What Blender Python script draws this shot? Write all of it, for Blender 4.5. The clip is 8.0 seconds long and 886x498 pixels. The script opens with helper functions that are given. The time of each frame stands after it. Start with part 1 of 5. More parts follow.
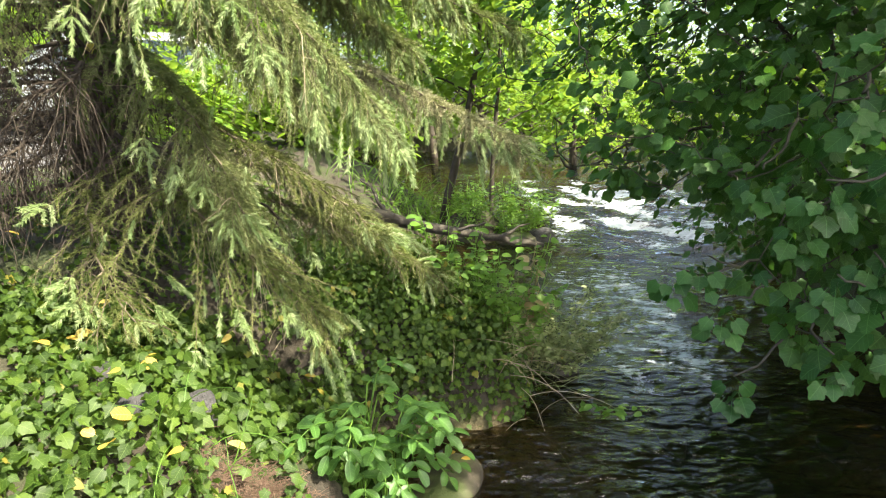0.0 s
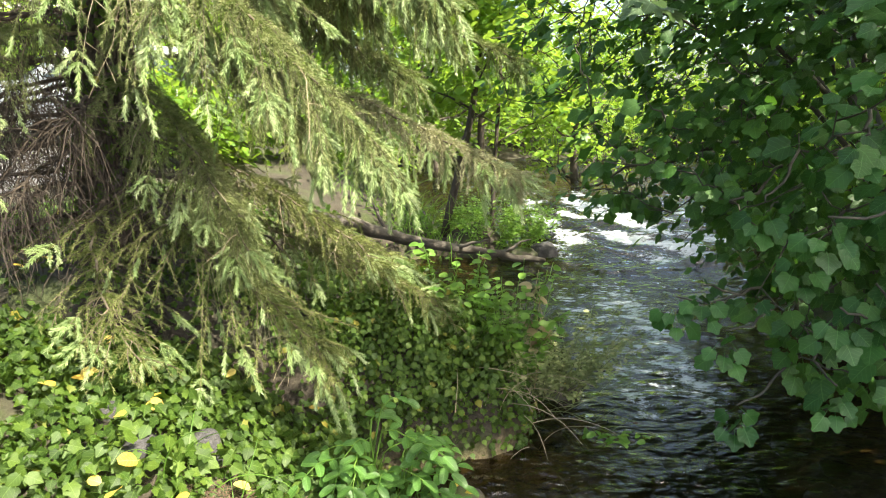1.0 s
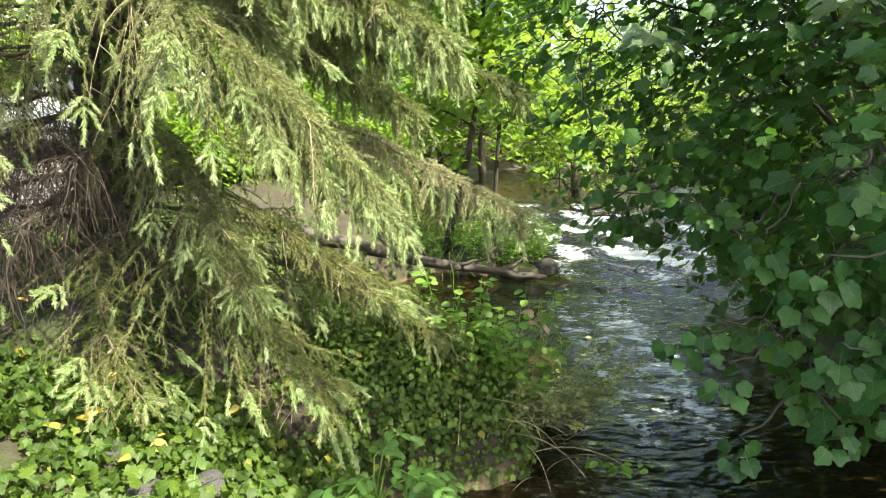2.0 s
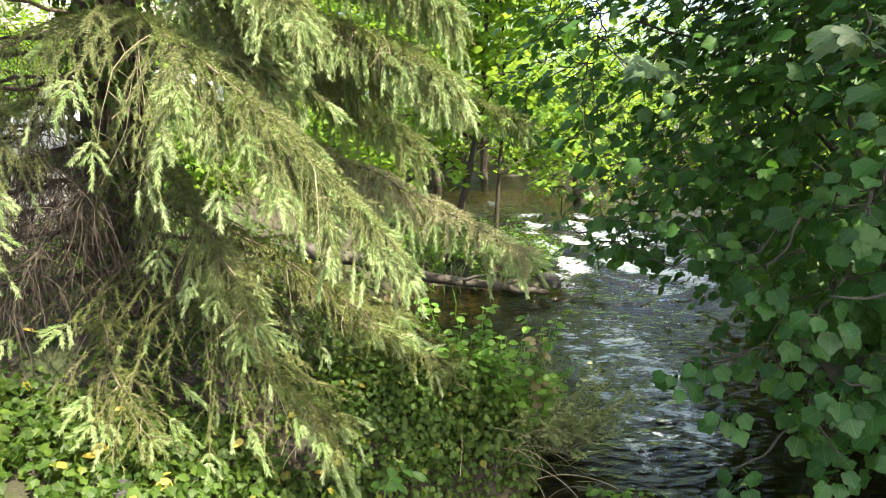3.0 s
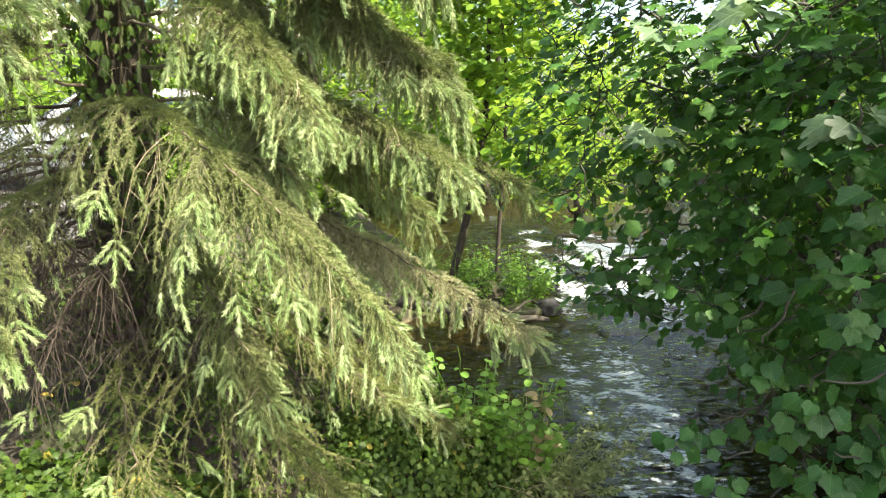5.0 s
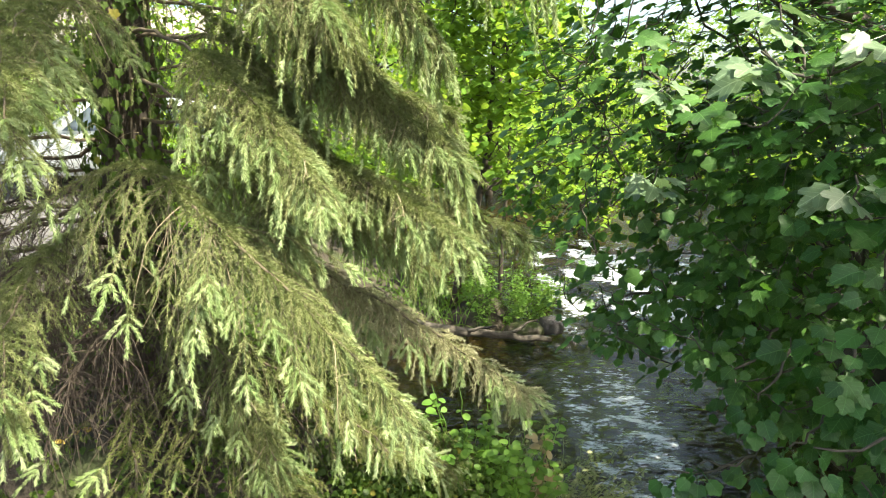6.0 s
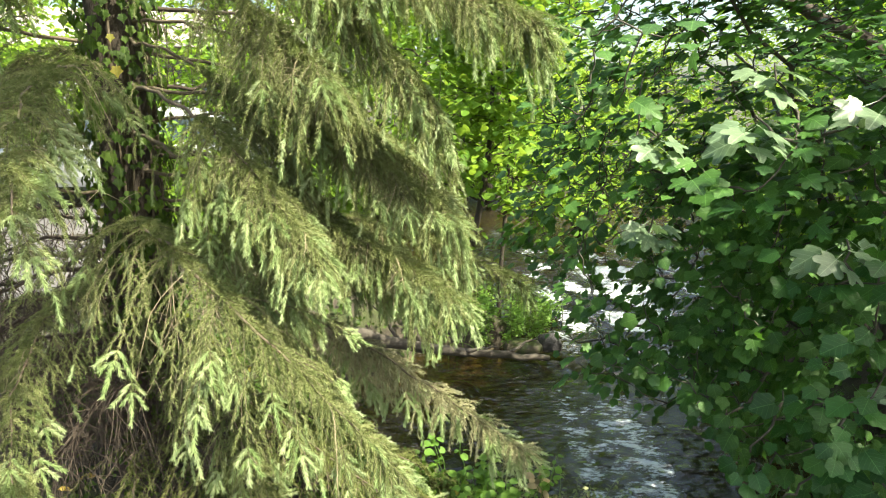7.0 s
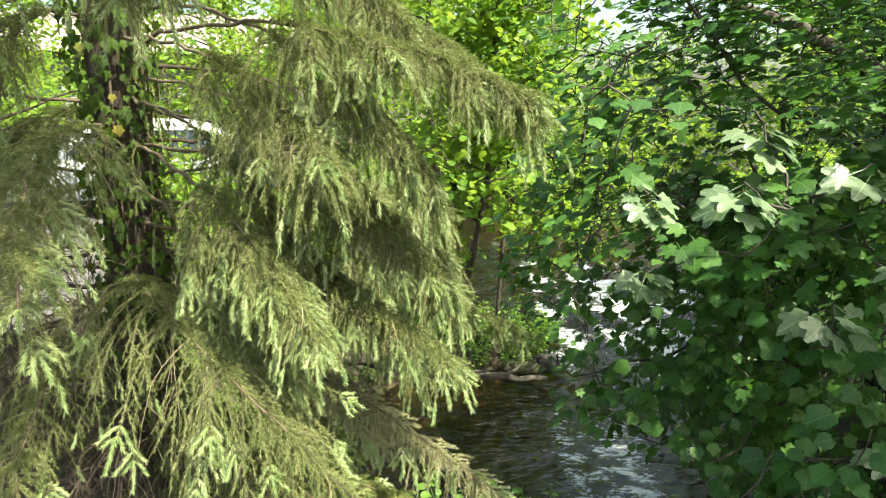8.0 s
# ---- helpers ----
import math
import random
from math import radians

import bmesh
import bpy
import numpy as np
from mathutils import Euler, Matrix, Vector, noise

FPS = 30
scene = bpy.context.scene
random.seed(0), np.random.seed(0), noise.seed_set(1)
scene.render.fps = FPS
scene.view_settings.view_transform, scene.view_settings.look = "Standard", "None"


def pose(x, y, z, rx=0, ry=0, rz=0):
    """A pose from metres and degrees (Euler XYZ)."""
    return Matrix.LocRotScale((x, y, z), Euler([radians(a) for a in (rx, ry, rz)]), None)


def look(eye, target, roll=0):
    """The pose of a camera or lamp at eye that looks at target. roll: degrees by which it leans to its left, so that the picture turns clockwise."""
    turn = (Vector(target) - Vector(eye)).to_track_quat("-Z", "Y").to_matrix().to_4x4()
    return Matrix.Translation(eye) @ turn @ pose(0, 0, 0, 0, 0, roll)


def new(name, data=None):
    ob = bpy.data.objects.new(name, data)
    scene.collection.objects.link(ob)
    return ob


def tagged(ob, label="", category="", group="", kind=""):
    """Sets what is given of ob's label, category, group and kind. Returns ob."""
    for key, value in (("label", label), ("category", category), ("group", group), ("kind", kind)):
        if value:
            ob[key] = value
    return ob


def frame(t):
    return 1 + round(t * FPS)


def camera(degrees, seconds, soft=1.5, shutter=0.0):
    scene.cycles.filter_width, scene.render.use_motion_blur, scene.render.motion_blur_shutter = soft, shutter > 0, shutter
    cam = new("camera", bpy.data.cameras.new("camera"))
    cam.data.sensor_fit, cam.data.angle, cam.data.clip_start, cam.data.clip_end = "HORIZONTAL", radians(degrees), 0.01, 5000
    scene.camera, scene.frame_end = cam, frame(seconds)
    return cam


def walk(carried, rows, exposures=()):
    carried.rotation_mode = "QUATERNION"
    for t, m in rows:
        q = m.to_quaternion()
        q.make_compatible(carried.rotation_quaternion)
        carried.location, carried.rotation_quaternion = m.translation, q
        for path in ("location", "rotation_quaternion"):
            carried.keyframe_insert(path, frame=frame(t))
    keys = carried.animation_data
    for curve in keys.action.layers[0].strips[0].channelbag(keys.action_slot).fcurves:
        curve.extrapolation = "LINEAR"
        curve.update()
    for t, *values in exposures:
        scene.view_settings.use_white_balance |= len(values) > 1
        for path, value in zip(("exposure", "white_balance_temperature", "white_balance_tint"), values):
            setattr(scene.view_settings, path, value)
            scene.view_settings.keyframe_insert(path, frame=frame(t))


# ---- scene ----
cam = camera(72.0, 8.0, soft=1.1)
PATH = [
    (0, (-0.09, 0.102, 1.388), (-0.026, 2.048, 0.931), 0.4),
    (0.5, (-0.096, 0.111, 1.444), (-0.035, 2.058, 0.99), 0.4),
    (1, (-0.1, 0.118, 1.496), (-0.038, 2.067, 1.054), 0.2),
    (1.5, (-0.103, 0.125, 1.543), (-0.042, 2.078, 1.117), 0.0),
    (3, (-0.111, 0.141, 1.734), (-0.057, 2.096, 1.316), 0.2),
    (3.5, (-0.114, 0.128, 1.787), (-0.06, 2.085, 1.374), 0.1),
    (4, (-0.124, 0.124, 1.855), (-0.069, 2.08, 1.441), 0.3),
    (4.5, (-0.134, 0.123, 1.932), (-0.078, 2.078, 1.515), 0.3),
    (6, (-0.137, 0.133, 2.316), (-0.095, 2.082, 1.868), 0.7),
    (6.5, (-0.137, 0.135, 2.434), (-0.095, 2.081, 1.978), 0.8),
    (7, (-0.131, 0.153, 2.572), (-0.09, 2.097, 2.105), 0.8),
    (7.5, (-0.116, 0.158, 2.697), (-0.079, 2.102, 2.225), 0.9),
    (8, (-0.111, 0.164, 2.832), (-0.073, 2.106, 2.355), 0.9),
]
walk(cam, [(t, look(eye, target, roll)) for t, eye, target, roll in PATH], exposures=[(0, 2.0, 7000, 2), (4.5, 2.0, 7000, 2), (6.5, 1.86, 7050, 0), (8, 1.72, 7100, -2)])

# ---------------------------------------------------------------- light
SUN_DIR = Vector((0.45, -0.31, 0.84)).normalized()
world = bpy.data.worlds.new("sky")
scene.world = world
world.use_nodes = True
wn = world.node_tree.nodes
sky = wn.new("ShaderNodeTexSky")
sky.sky_type = "NISHITA"
sky.sun_disc = False
sky.sun_elevation = math.asin(SUN_DIR.z)
sky.sun_rotation = math.atan2(SUN_DIR.x, SUN_DIR.y)
sky.dust_density = 5.0
wn["Background"].inputs["Strength"].default_value = 0.15
world.node_tree.links.new(sky.outputs["Color"], wn["Background"].inputs["Color"])
sun_data = bpy.data.lights.new("sun", "SUN")
sun_data.energy, sun_data.angle, sun_data.color = 4.5, radians(0.55), (1.0, 0.94, 0.82)
sun = new("sun", sun_data)
sun.matrix_world = look(SUN_DIR * 40, (0, 0, 0))

# ---------------------------------------------------------------- helpers
rng = np.random.default_rng(7)
UP = np.array((0.0, 0.0, 1.0))


def unit(v):
    v = np.asarray(v, float)
    return v / np.maximum(np.linalg.norm(v, axis=-1, keepdims=True), 1e-9)


class Geo:
    """Gathers vertices, triangles and quads of one mesh."""

    def __init__(self):
        self.v, self.f, self.uv, self.n = [], {3: [], 4: []}, [], 0

    def add(self, v, faces, uv=None):
        v = np.asarray(v, float).reshape(-1, 3)
        faces = np.asarray(faces, int)
        self.f[faces.shape[1]].append(faces + self.n)
        self.v.append(v)
        self.uv.append(np.zeros((len(v), 2)) if uv is None else np.asarray(uv, float))
        self.n += len(v)
        return self

    def tube(self, pts, radii, sides=6, wobble=0.0):
        pts = np.asarray(pts, float)
        radii = np.broadcast_to(np.asarray(radii, float), (len(pts),))
        tan = unit(np.gradient(pts, axis=0))
        side = unit(np.cross(tan, np.where(np.abs(tan[:, 2:3]) > 0.9, (1.0, 0.0, 0.0), (0.0, 0.0, 1.0))))
        upv = np.cross(side, tan)
        a = np.arange(sides) * 2 * math.pi / sides
        ring = np.cos(a)[None, :, None] * side[:, None] + np.sin(a)[None, :, None] * upv[:, None]
        r = radii[:, None, None] * (1 + wobble * rng.normal(size=(len(pts), sides, 1)))
        v = (pts[:, None] + ring * r).reshape(-1, 3)
        i = np.arange(len(pts) - 1)[:, None] * sides
        j, k = np.arange(sides)[None], (np.arange(sides)[None] + 1) % sides
        q = np.stack([i + j, i + k, i + sides + k, i + sides + j], -1).reshape(-1, 4)
        self.add(v, q)
        c = np.array([[0, t, t + 1] for t in range(1, sides - 1)])
        self.f[3].append(c[:, ::-1] + self.n - len(v))
        self.f[3].append(c + self.n - sides)
        return self

    def mesh(self, name, mat, smooth=True):
        me = bpy.data.meshes.new(name)
        if self.n == 0:
            return me
        v = np.concatenate(self.v).astype(np.float32)
        uv = np.concatenate(self.uv).astype(np.float32)
        tri = np.concatenate(self.f[3]) if self.f[3] else np.zeros((0, 3), int)
        quad = np.concatenate(self.f[4]) if self.f[4] else np.zeros((0, 4), int)
        loops = np.concatenate([tri.ravel(), quad.ravel()]).astype(np.int32)
        starts = np.concatenate([np.arange(len(tri)) * 3, len(tri) * 3 + np.arange(len(quad)) * 4]).astype(np.int32)
        me.vertices.add(len(v))
        me.vertices.foreach_set("co", v.ravel())
        me.loops.add(len(loops))
        me.loops.foreach_set("vertex_index", loops)
        me.polygons.add(len(starts))
        me.polygons.foreach_set("loop_start", starts)
        me.polygons.foreach_set("use_smooth", np.full(len(starts), smooth))
        layer = me.uv_layers.new(name="UVMap")
        layer.data.foreach_set("uv", uv[loops].ravel())
        me.materials.append(mat)
        me.update(calc_edges=True)
        me.validate()
        return me


def part(name, geo, material, parent=None, label="", smooth=True):
    """One mesh object, under a thing or a part where a parent is given."""
    me = geo if isinstance(geo, bpy.types.Mesh) else geo.mesh(name, material, smooth)
    ob = new(name, me)
    if parent is not None:
        ob.parent = parent
        ob.matrix_parent_inverse = parent.matrix_world.inverted()
    if label:
        tagged(ob, label)
    return ob


def thing(name, place, label, category, group="", kind=""):
    ob = new(name)
    ob.empty_display_size = 0.1
    ob.matrix_world = pose(*place)
    return tagged(ob, label, category, group, kind)


def axes(way, normal):
    """Rotation matrices whose y axis runs along way and whose z axis leans to normal."""
    y = unit(way)
    x = unit(np.cross(y, normal))
    z = np.cross(x, y)
    return np.stack([x, y, z], -1)


def bake(geo, leaf, pos, rot, size):
    """Adds a copy of the leaf (vertices, triangles) at each place."""
    lv, lf = leaf
    v = np.einsum("nij,kj->nki", rot, lv) * np.asarray(size)[:, None, None] + np.asarray(pos)[:, None]
    f = lf[None] + (np.arange(len(pos)) * len(lv))[:, None, None]
    geo.add(v.reshape(-1, 3), f.reshape(-1, 3), np.tile(lv[:, :2], (len(pos), 1)))


def pieces(name, meshes, pos, rot, size, parent):
    """The same leaves as objects of their own that share their meshes."""
    inv = parent.matrix_world.inverted()
    for i in range(len(pos)):
        ob = new(name, meshes[i % len(meshes)])
        ob.parent, ob.matrix_parent_inverse = parent, inv
        m = Matrix.Identity(4)
        for a in range(3):
            for b in range(3):
                m[a][b] = float(rot[i][a][b]) * float(size[i])
            m[a][3] = float(pos[i][a])
        ob.matrix_basis = m


def leaf_shape(radius, count, centre=0.42, fold=0.25, curl=0.25, stalk=0.3, wave=0.0):
    """A leaf from its outline in polar form, stalk at the origin, tip at y = 1, with a fold along the midrib."""
    a = (np.arange(count) + 0.5) / count * 2 * math.pi - math.pi / 2
    r = np.array([radius(t) for t in a])
    out = np.stack([np.cos(a) * r, centre + np.sin(a) * r], -1)
    pts = np.concatenate([[(0, centre)], out * 1.0, [(0, 0.02)]])
    z = fold * np.abs(pts[:, 0]) - curl * (pts[:, 1] - 0.3) ** 2
    z[1:-1] += wave * np.sin(a * 7)
    v = np.column_stack([pts, z])
    f = [(0, i, i + 1) for i in range(1, count)] + [(0, count, count + 1), (0, count + 1, 1)]
    if stalk:
        n = len(v)
        v = np.concatenate([v, [(-0.012, 0.03, 0), (0.012, 0.03, 0), (0.0, -stalk, 0.08 * stalk)]])
        f.append((n, n + 1, n + 2))
    return v, np.array(f)


def lobes(angles, depth, sharp, size=0.5, notch=0.4):
    """Radius of a lobed outline: one lobe for each (angle in degrees, length)."""
    def radius(t):
        d = math.degrees(t)
        best = 0.0
        for ang, length in angles:
            off = abs((d - ang + 180) % 360 - 180)
            best = max(best, length * (1 - depth * min(1.0, off / sharp) ** 1.5))
        base = abs((d + 90 + 180) % 360 - 180)
        if base < 22:
            best *= notch + (1 - notch) * base / 22
        return size * best * (1 + 0.035 * math.sin(17 * t))
    return radius


IVY = leaf_shape(lobes([(90, 1.1), (25, 0.95), (155, 0.95), (-38, 0.75), (218, 0.75)], 0.52, 29), 15, 0.40, 0.22, 0.3, 0.0)
IVY_B = leaf_shape(lobes([(90, 1.15), (20, 0.85), (160, 0.85), (-45, 0.7), (225, 0.7)], 0.40, 31), 15, 0.40, -0.12, 0.4, 0.0)
FIG = leaf_shape(lobes([(90, 1.15), (28, 1.0), (152, 1.0), (-38, 0.80), (218, 0.80)], 0.36, 31), 22, 0.42, 0.16, 0.35, 0.45, 0.02)
FIG_B = leaf_shape(lobes([(90, 1.18), (18, 0.98), (162, 0.98), (-50, 0.82), (230, 0.82)], 0.33, 33), 20, 0.44, -0.12, 0.45, 0.45, 0.022)
FIG_DEEP = leaf_shape(lobes([(90, 1.2), (38, 1.1), (142, 1.1), (-15, 0.85), (195, 0.85)], 0.46, 25), 30, 0.34, 0.10, 0.3, 0.4, 0.01)
OVAL = leaf_shape(lambda t: 0.5 / math.sqrt(math.sin(t) ** 2 + (math.cos(t) / 0.47) ** 2) * (1 + 0.04 * math.cos(9 * t)), 12, 0.5, 0.3, 0.3, 0.12)
ROUND = leaf_shape(lambda t: 0.5 / math.sqrt(math.sin(t) ** 2 + (math.cos(t) / 0.8) ** 2), 10, 0.5, 0.2, 0.3, 0.2)
SMALL = (np.array([(0, 0, 0), (0.27, 0.45, 0.07), (0.16, 0.8, 0.02), (0, 1, -0.08), (-0.16, 0.8, 0.02), (-0.27, 0.45, 0.07)], float),
         np.array([(0, 1, 2), (0, 2, 3), (0, 3, 4), (0, 4, 5)]))

# ---------------------------------------------------------------- materials


def nodes_of(name):
    m = bpy.data.materials.new(name)
    m.use_nodes = True
    nt = m.node_tree
    return m, nt, nt.nodes["Principled BSDF"]


def ramp(nt, fac, stops):
    r = nt.nodes.new("ShaderNodeValToRGB")
    r.color_ramp.elements[0].position, r.color_ramp.elements[0].color = stops[0][0], (*stops[0][1], 1)
    r.color_ramp.elements[1].position, r.color_ramp.elements[1].color = stops[-1][0], (*stops[-1][1], 1)
    for p, c in stops[1:-1]:
        e = r.color_ramp.elements.new(p)
        e.color = (*c, 1)
    nt.links.new(fac, r.inputs["Fac"])
    return r.outputs["Color"]


def noise_node(nt, scale, detail=4, rough=0.6, vector=None, kind="Fac"):
    n = nt.nodes.new("ShaderNodeTexNoise")
    n.inputs["Scale"].default_value, n.inputs["Detail"].default_value, n.inputs["Roughness"].default_value = scale, detail, rough
    if vector is None:
        g = nt.nodes.new("ShaderNodeNewGeometry")
        vector = g.outputs["Position"]
    nt.links.new(vector, n.inputs["Vector"])
    return n.outputs[kind]


def maths(nt, op, a, b=None, c=None):
    n = nt.nodes.new("ShaderNodeMath")
    n.operation = op
    for i, x in enumerate((a, b, c)):
        if x is None:
            continue
        if isinstance(x, (int, float)):
            n.inputs[i].default_value = x
        else:
            nt.links.new(x, n.inputs[i])
    return n.outputs[0]


def mixed(nt, fac, a, b, how="MIX"):
    n = nt.nodes.new("ShaderNodeMix")
    n.data_type, n.blend_type = "RGBA", how
    for sock, x in ((n.inputs[0], fac), (n.inputs[6], a), (n.inputs[7], b)):
        if isinstance(x, tuple):
            sock.default_value = (*x, 1)
        elif isinstance(x, (int, float)):
            sock.default_value = x
        else:
            nt.links.new(x, sock)
    return n.outputs[2]


def bump(nt, bsdf, height, strength=0.4, distance=0.01):
    b = nt.nodes.new("ShaderNodeBump")
    b.inputs["Strength"].default_value, b.inputs["Distance"].default_value = strength, distance
    nt.links.new(height, b.inputs["Height"])
    nt.links.new(b.outputs["Normal"], bsdf.inputs["Normal"])


def leaf_material(name, dark, mid, light, glow, rough=0.45, through_light=0.4, veins=True, random_from="island", old=None, sheen=0.5):
    """Leaf with varied greens, paler veins, gloss and light that passes through."""
    m, nt, p = nodes_of(name)
    if random_from == "island":
        g = nt.nodes.new("ShaderNodeNewGeometry")
        rnd = g.outputs["Random Per Island"]
    elif random_from == "strand":
        g = nt.nodes.new("ShaderNodeNewGeometry")
        un = nt.nodes.new("ShaderNodeUVMap")
        sx = nt.nodes.new("ShaderNodeSeparateXYZ")
        nt.links.new(un.outputs["UV"], sx.inputs[0])
        rnd = maths(nt, "ADD", maths(nt, "MULTIPLY", sx.outputs["X"], 0.7), maths(nt, "MULTIPLY", g.outputs["Random Per Island"], 0.3))
    else:
        g = nt.nodes.new("ShaderNodeObjectInfo")
        rnd = g.outputs["Random"]
    stops = [(0.0, dark), (0.5, mid), (0.965, light)]
    if old:
        stops.append((1.0, old))
    col = ramp(nt, rnd, stops)
    blotch = noise_node(nt, 55, 3)
    col = mixed(nt, maths(nt, "MULTIPLY", blotch, 0.5), col, tuple(0.55 * c for c in dark), "MIX")
    wide = noise_node(nt, 2.2, 2)
    col = mixed(nt, maths(nt, "MULTIPLY", wide, 0.35), col, light)
    if veins:
        uvn = nt.nodes.new("ShaderNodeUVMap")
        sep = nt.nodes.new("ShaderNodeSeparateXYZ")
        nt.links.new(uvn.outputs["UV"], sep.inputs[0])
        ax = maths(nt, "ABSOLUTE", sep.outputs["X"])
        rib = maths(nt, "LESS_THAN", ax, 0.012)
        w = maths(nt, "FRACT", maths(nt, "SUBTRACT", maths(nt, "MULTIPLY", sep.outputs["Y"], 6.0), maths(nt, "MULTIPLY", ax, 4.5)))
        side = maths(nt, "MULTIPLY", maths(nt, "LESS_THAN", w, 0.10), 0.6)
        vein = maths(nt, "MAXIMUM", rib, side)
        pale = tuple(min(1.0, 1.5 * c + 0.02) for c in light)
        col = mixed(nt, maths(nt, "MULTIPLY", vein, 0.55), col, pale)
        bump(nt, p, maths(nt, "ADD", vein, maths(nt, "MULTIPLY", blotch, 0.8)), 0.35, 0.002)
    nt.links.new(col, p.inputs["Base Color"])
    p.inputs["Roughness"].default_value = rough
    p.inputs["Specular IOR Level"].default_value = sheen
    t = nt.nodes.new("ShaderNodeBsdfTranslucent")
    nt.links.new(mixed(nt, 0.55, col, glow), t.inputs["Color"])
    mix = nt.nodes.new("ShaderNodeMixShader")
    mix.inputs[0].default_value = through_light
    nt.links.new(p.outputs[0], mix.inputs[1])
    nt.links.new(t.outputs[0], mix.inputs[2])
    nt.links.new(mix.outputs[0], nt.nodes["Material Output"].inputs["Surface"])
    return m


def rough_material(name, stops, scale, fine, rough=0.85, relief=0.5, depth=0.01, stretch=None, tint=None):
    """Earth, bark or stone: two scales of noise and relief."""
    m, nt, p = nodes_of(name)
    g = nt.nodes.new("ShaderNodeNewGeometry")
    vec = g.outputs["Position"]
    if stretch:
        mp = nt.nodes.new("ShaderNodeMapping")
        mp.inputs["Scale"].default_value = stretch
        nt.links.new(vec, mp.inputs["Vector"])
        vec = mp.outputs["Vector"]
    big = noise_node(nt, scale, 5, 0.65, vec)
    small = noise_node(nt, fine, 5, 0.7, vec)
    col = ramp(nt, maths(nt, "ADD", maths(nt, "MULTIPLY", big, 0.6), maths(nt, "MULTIPLY", small, 0.4)), stops)
    if tint:
        patch = noise_node(nt, scale * 0.6, 3, 0.6)
        col = mixed(nt, ramp(nt, patch, [(0.48, (0, 0, 0)), (0.6, (1, 1, 1))]), col, tint)
    nt.links.new(col, p.inputs["Base Color"])
    p.inputs["Roughness"].default_value = rough
    bump(nt, p, maths(nt, "ADD", maths(nt, "MULTIPLY", big, 0.5), small), relief, depth)
    return m


M_IVY = leaf_material("ivy_leaf", (0.010, 0.028, 0.005), (0.036, 0.08, 0.011), (0.095, 0.15, 0.022), (0.19, 0.30, 0.024), 0.5, 0.33, old=(0.34, 0.26, 0.05), sheen=0.25)
M_IVY_OBJ = leaf_material("ivy_leaf_single", (0.012, 0.033, 0.005), (0.044, 0.092, 0.013), (0.11, 0.168, 0.024), (0.20, 0.31, 0.024), 0.5, 0.33, random_from="object", sheen=0.25)
M_FIG = leaf_material("fig_leaf", (0.021, 0.068, 0.014), (0.045, 0.122, 0.022), (0.088, 0.195, 0.034), (0.14, 0.34, 0.026), 0.45, 0.3, sheen=0.45)
M_FIG_OBJ = leaf_material("fig_leaf_single", (0.012, 0.045, 0.011), (0.024, 0.082, 0.018), (0.055, 0.15, 0.03), (0.13, 0.36, 0.028), 0.45, 0.25, random_from="object", sheen=0.32)
# outer fig whorls: the sun on them put into a paler leaf colour
M_FIG_SUNLIT = leaf_material("sunlit_fig_leaf", (0.08, 0.14, 0.065), (0.14, 0.215, 0.115), (0.21, 0.29, 0.17), (0.18, 0.32, 0.08), 0.38, 0.22, random_from="object", sheen=0.7)
M_ALDER = leaf_material("thin_green_leaf", (0.042, 0.112, 0.016), (0.115, 0.24, 0.028), (0.25, 0.40, 0.052), (0.41, 0.56, 0.058), 0.5, 0.5, veins=False, sheen=0.3)
M_ELDER = leaf_material("elder_leaf", (0.032, 0.088, 0.018), (0.06, 0.145, 0.028), (0.105, 0.21, 0.04), (0.2, 0.4, 0.05), 0.42, 0.33)
M_HERB = leaf_material("herb_leaf", (0.05, 0.13, 0.018), (0.12, 0.25, 0.035), (0.22, 0.37, 0.06), (0.3, 0.48, 0.05), 0.5, 0.4, veins=False)
M_NEEDLE = leaf_material("spruce_needle", (0.062, 0.090, 0.022), (0.155, 0.185, 0.058), (0.34, 0.35, 0.165), (0.24, 0.34, 0.07), 0.6, 0.25, veins=False, random_from="strand", old=(0.26, 0.19, 0.09), sheen=0.3)
# low olive needles, with the shade under the tree put into their colour
M_NEEDLE_LOW = leaf_material("shade_toned_spruce_needle", (0.065, 0.09, 0.02), (0.14, 0.165, 0.042), (0.24, 0.25, 0.09), (0.2, 0.24, 0.05), 0.6, 0.25, veins=False, random_from="strand", old=(0.22, 0.18, 0.08), sheen=0.3)
M_NEEDLE_PALE = leaf_material("pale_spruce_needle", (0.14, 0.15, 0.06), (0.29, 0.28, 0.145), (0.46, 0.43, 0.27), (0.3, 0.32, 0.12), 0.6, 0.2, veins=False, random_from="strand", old=(0.5, 0.42, 0.28), sheen=0.3)
M_SHOOT = leaf_material("young_spruce_shoot", (0.15, 0.25, 0.065), (0.30, 0.40, 0.15), (0.52, 0.57, 0.33), (0.28, 0.38, 0.10), 0.45, 0.3, veins=False, random_from="strand")
M_YELLOW = leaf_material("yellow_leaf", (0.45, 0.26, 0.03), (0.62, 0.42, 0.06), (0.68, 0.55, 0.16), (0.7, 0.5, 0.05), 0.5, 0.3, random_from="object")
M_DRY = leaf_material("dry_leaf", (0.20, 0.12, 0.06), (0.38, 0.27, 0.13), (0.55, 0.46, 0.28), (0.5, 0.4, 0.2), 0.6, 0.3, veins=False)
M_GRASS = leaf_material("grass_blade", (0.09, 0.13, 0.03), (0.19, 0.24, 0.08), (0.36, 0.36, 0.18), (0.3, 0.35, 0.1), 0.6, 0.35, veins=False)
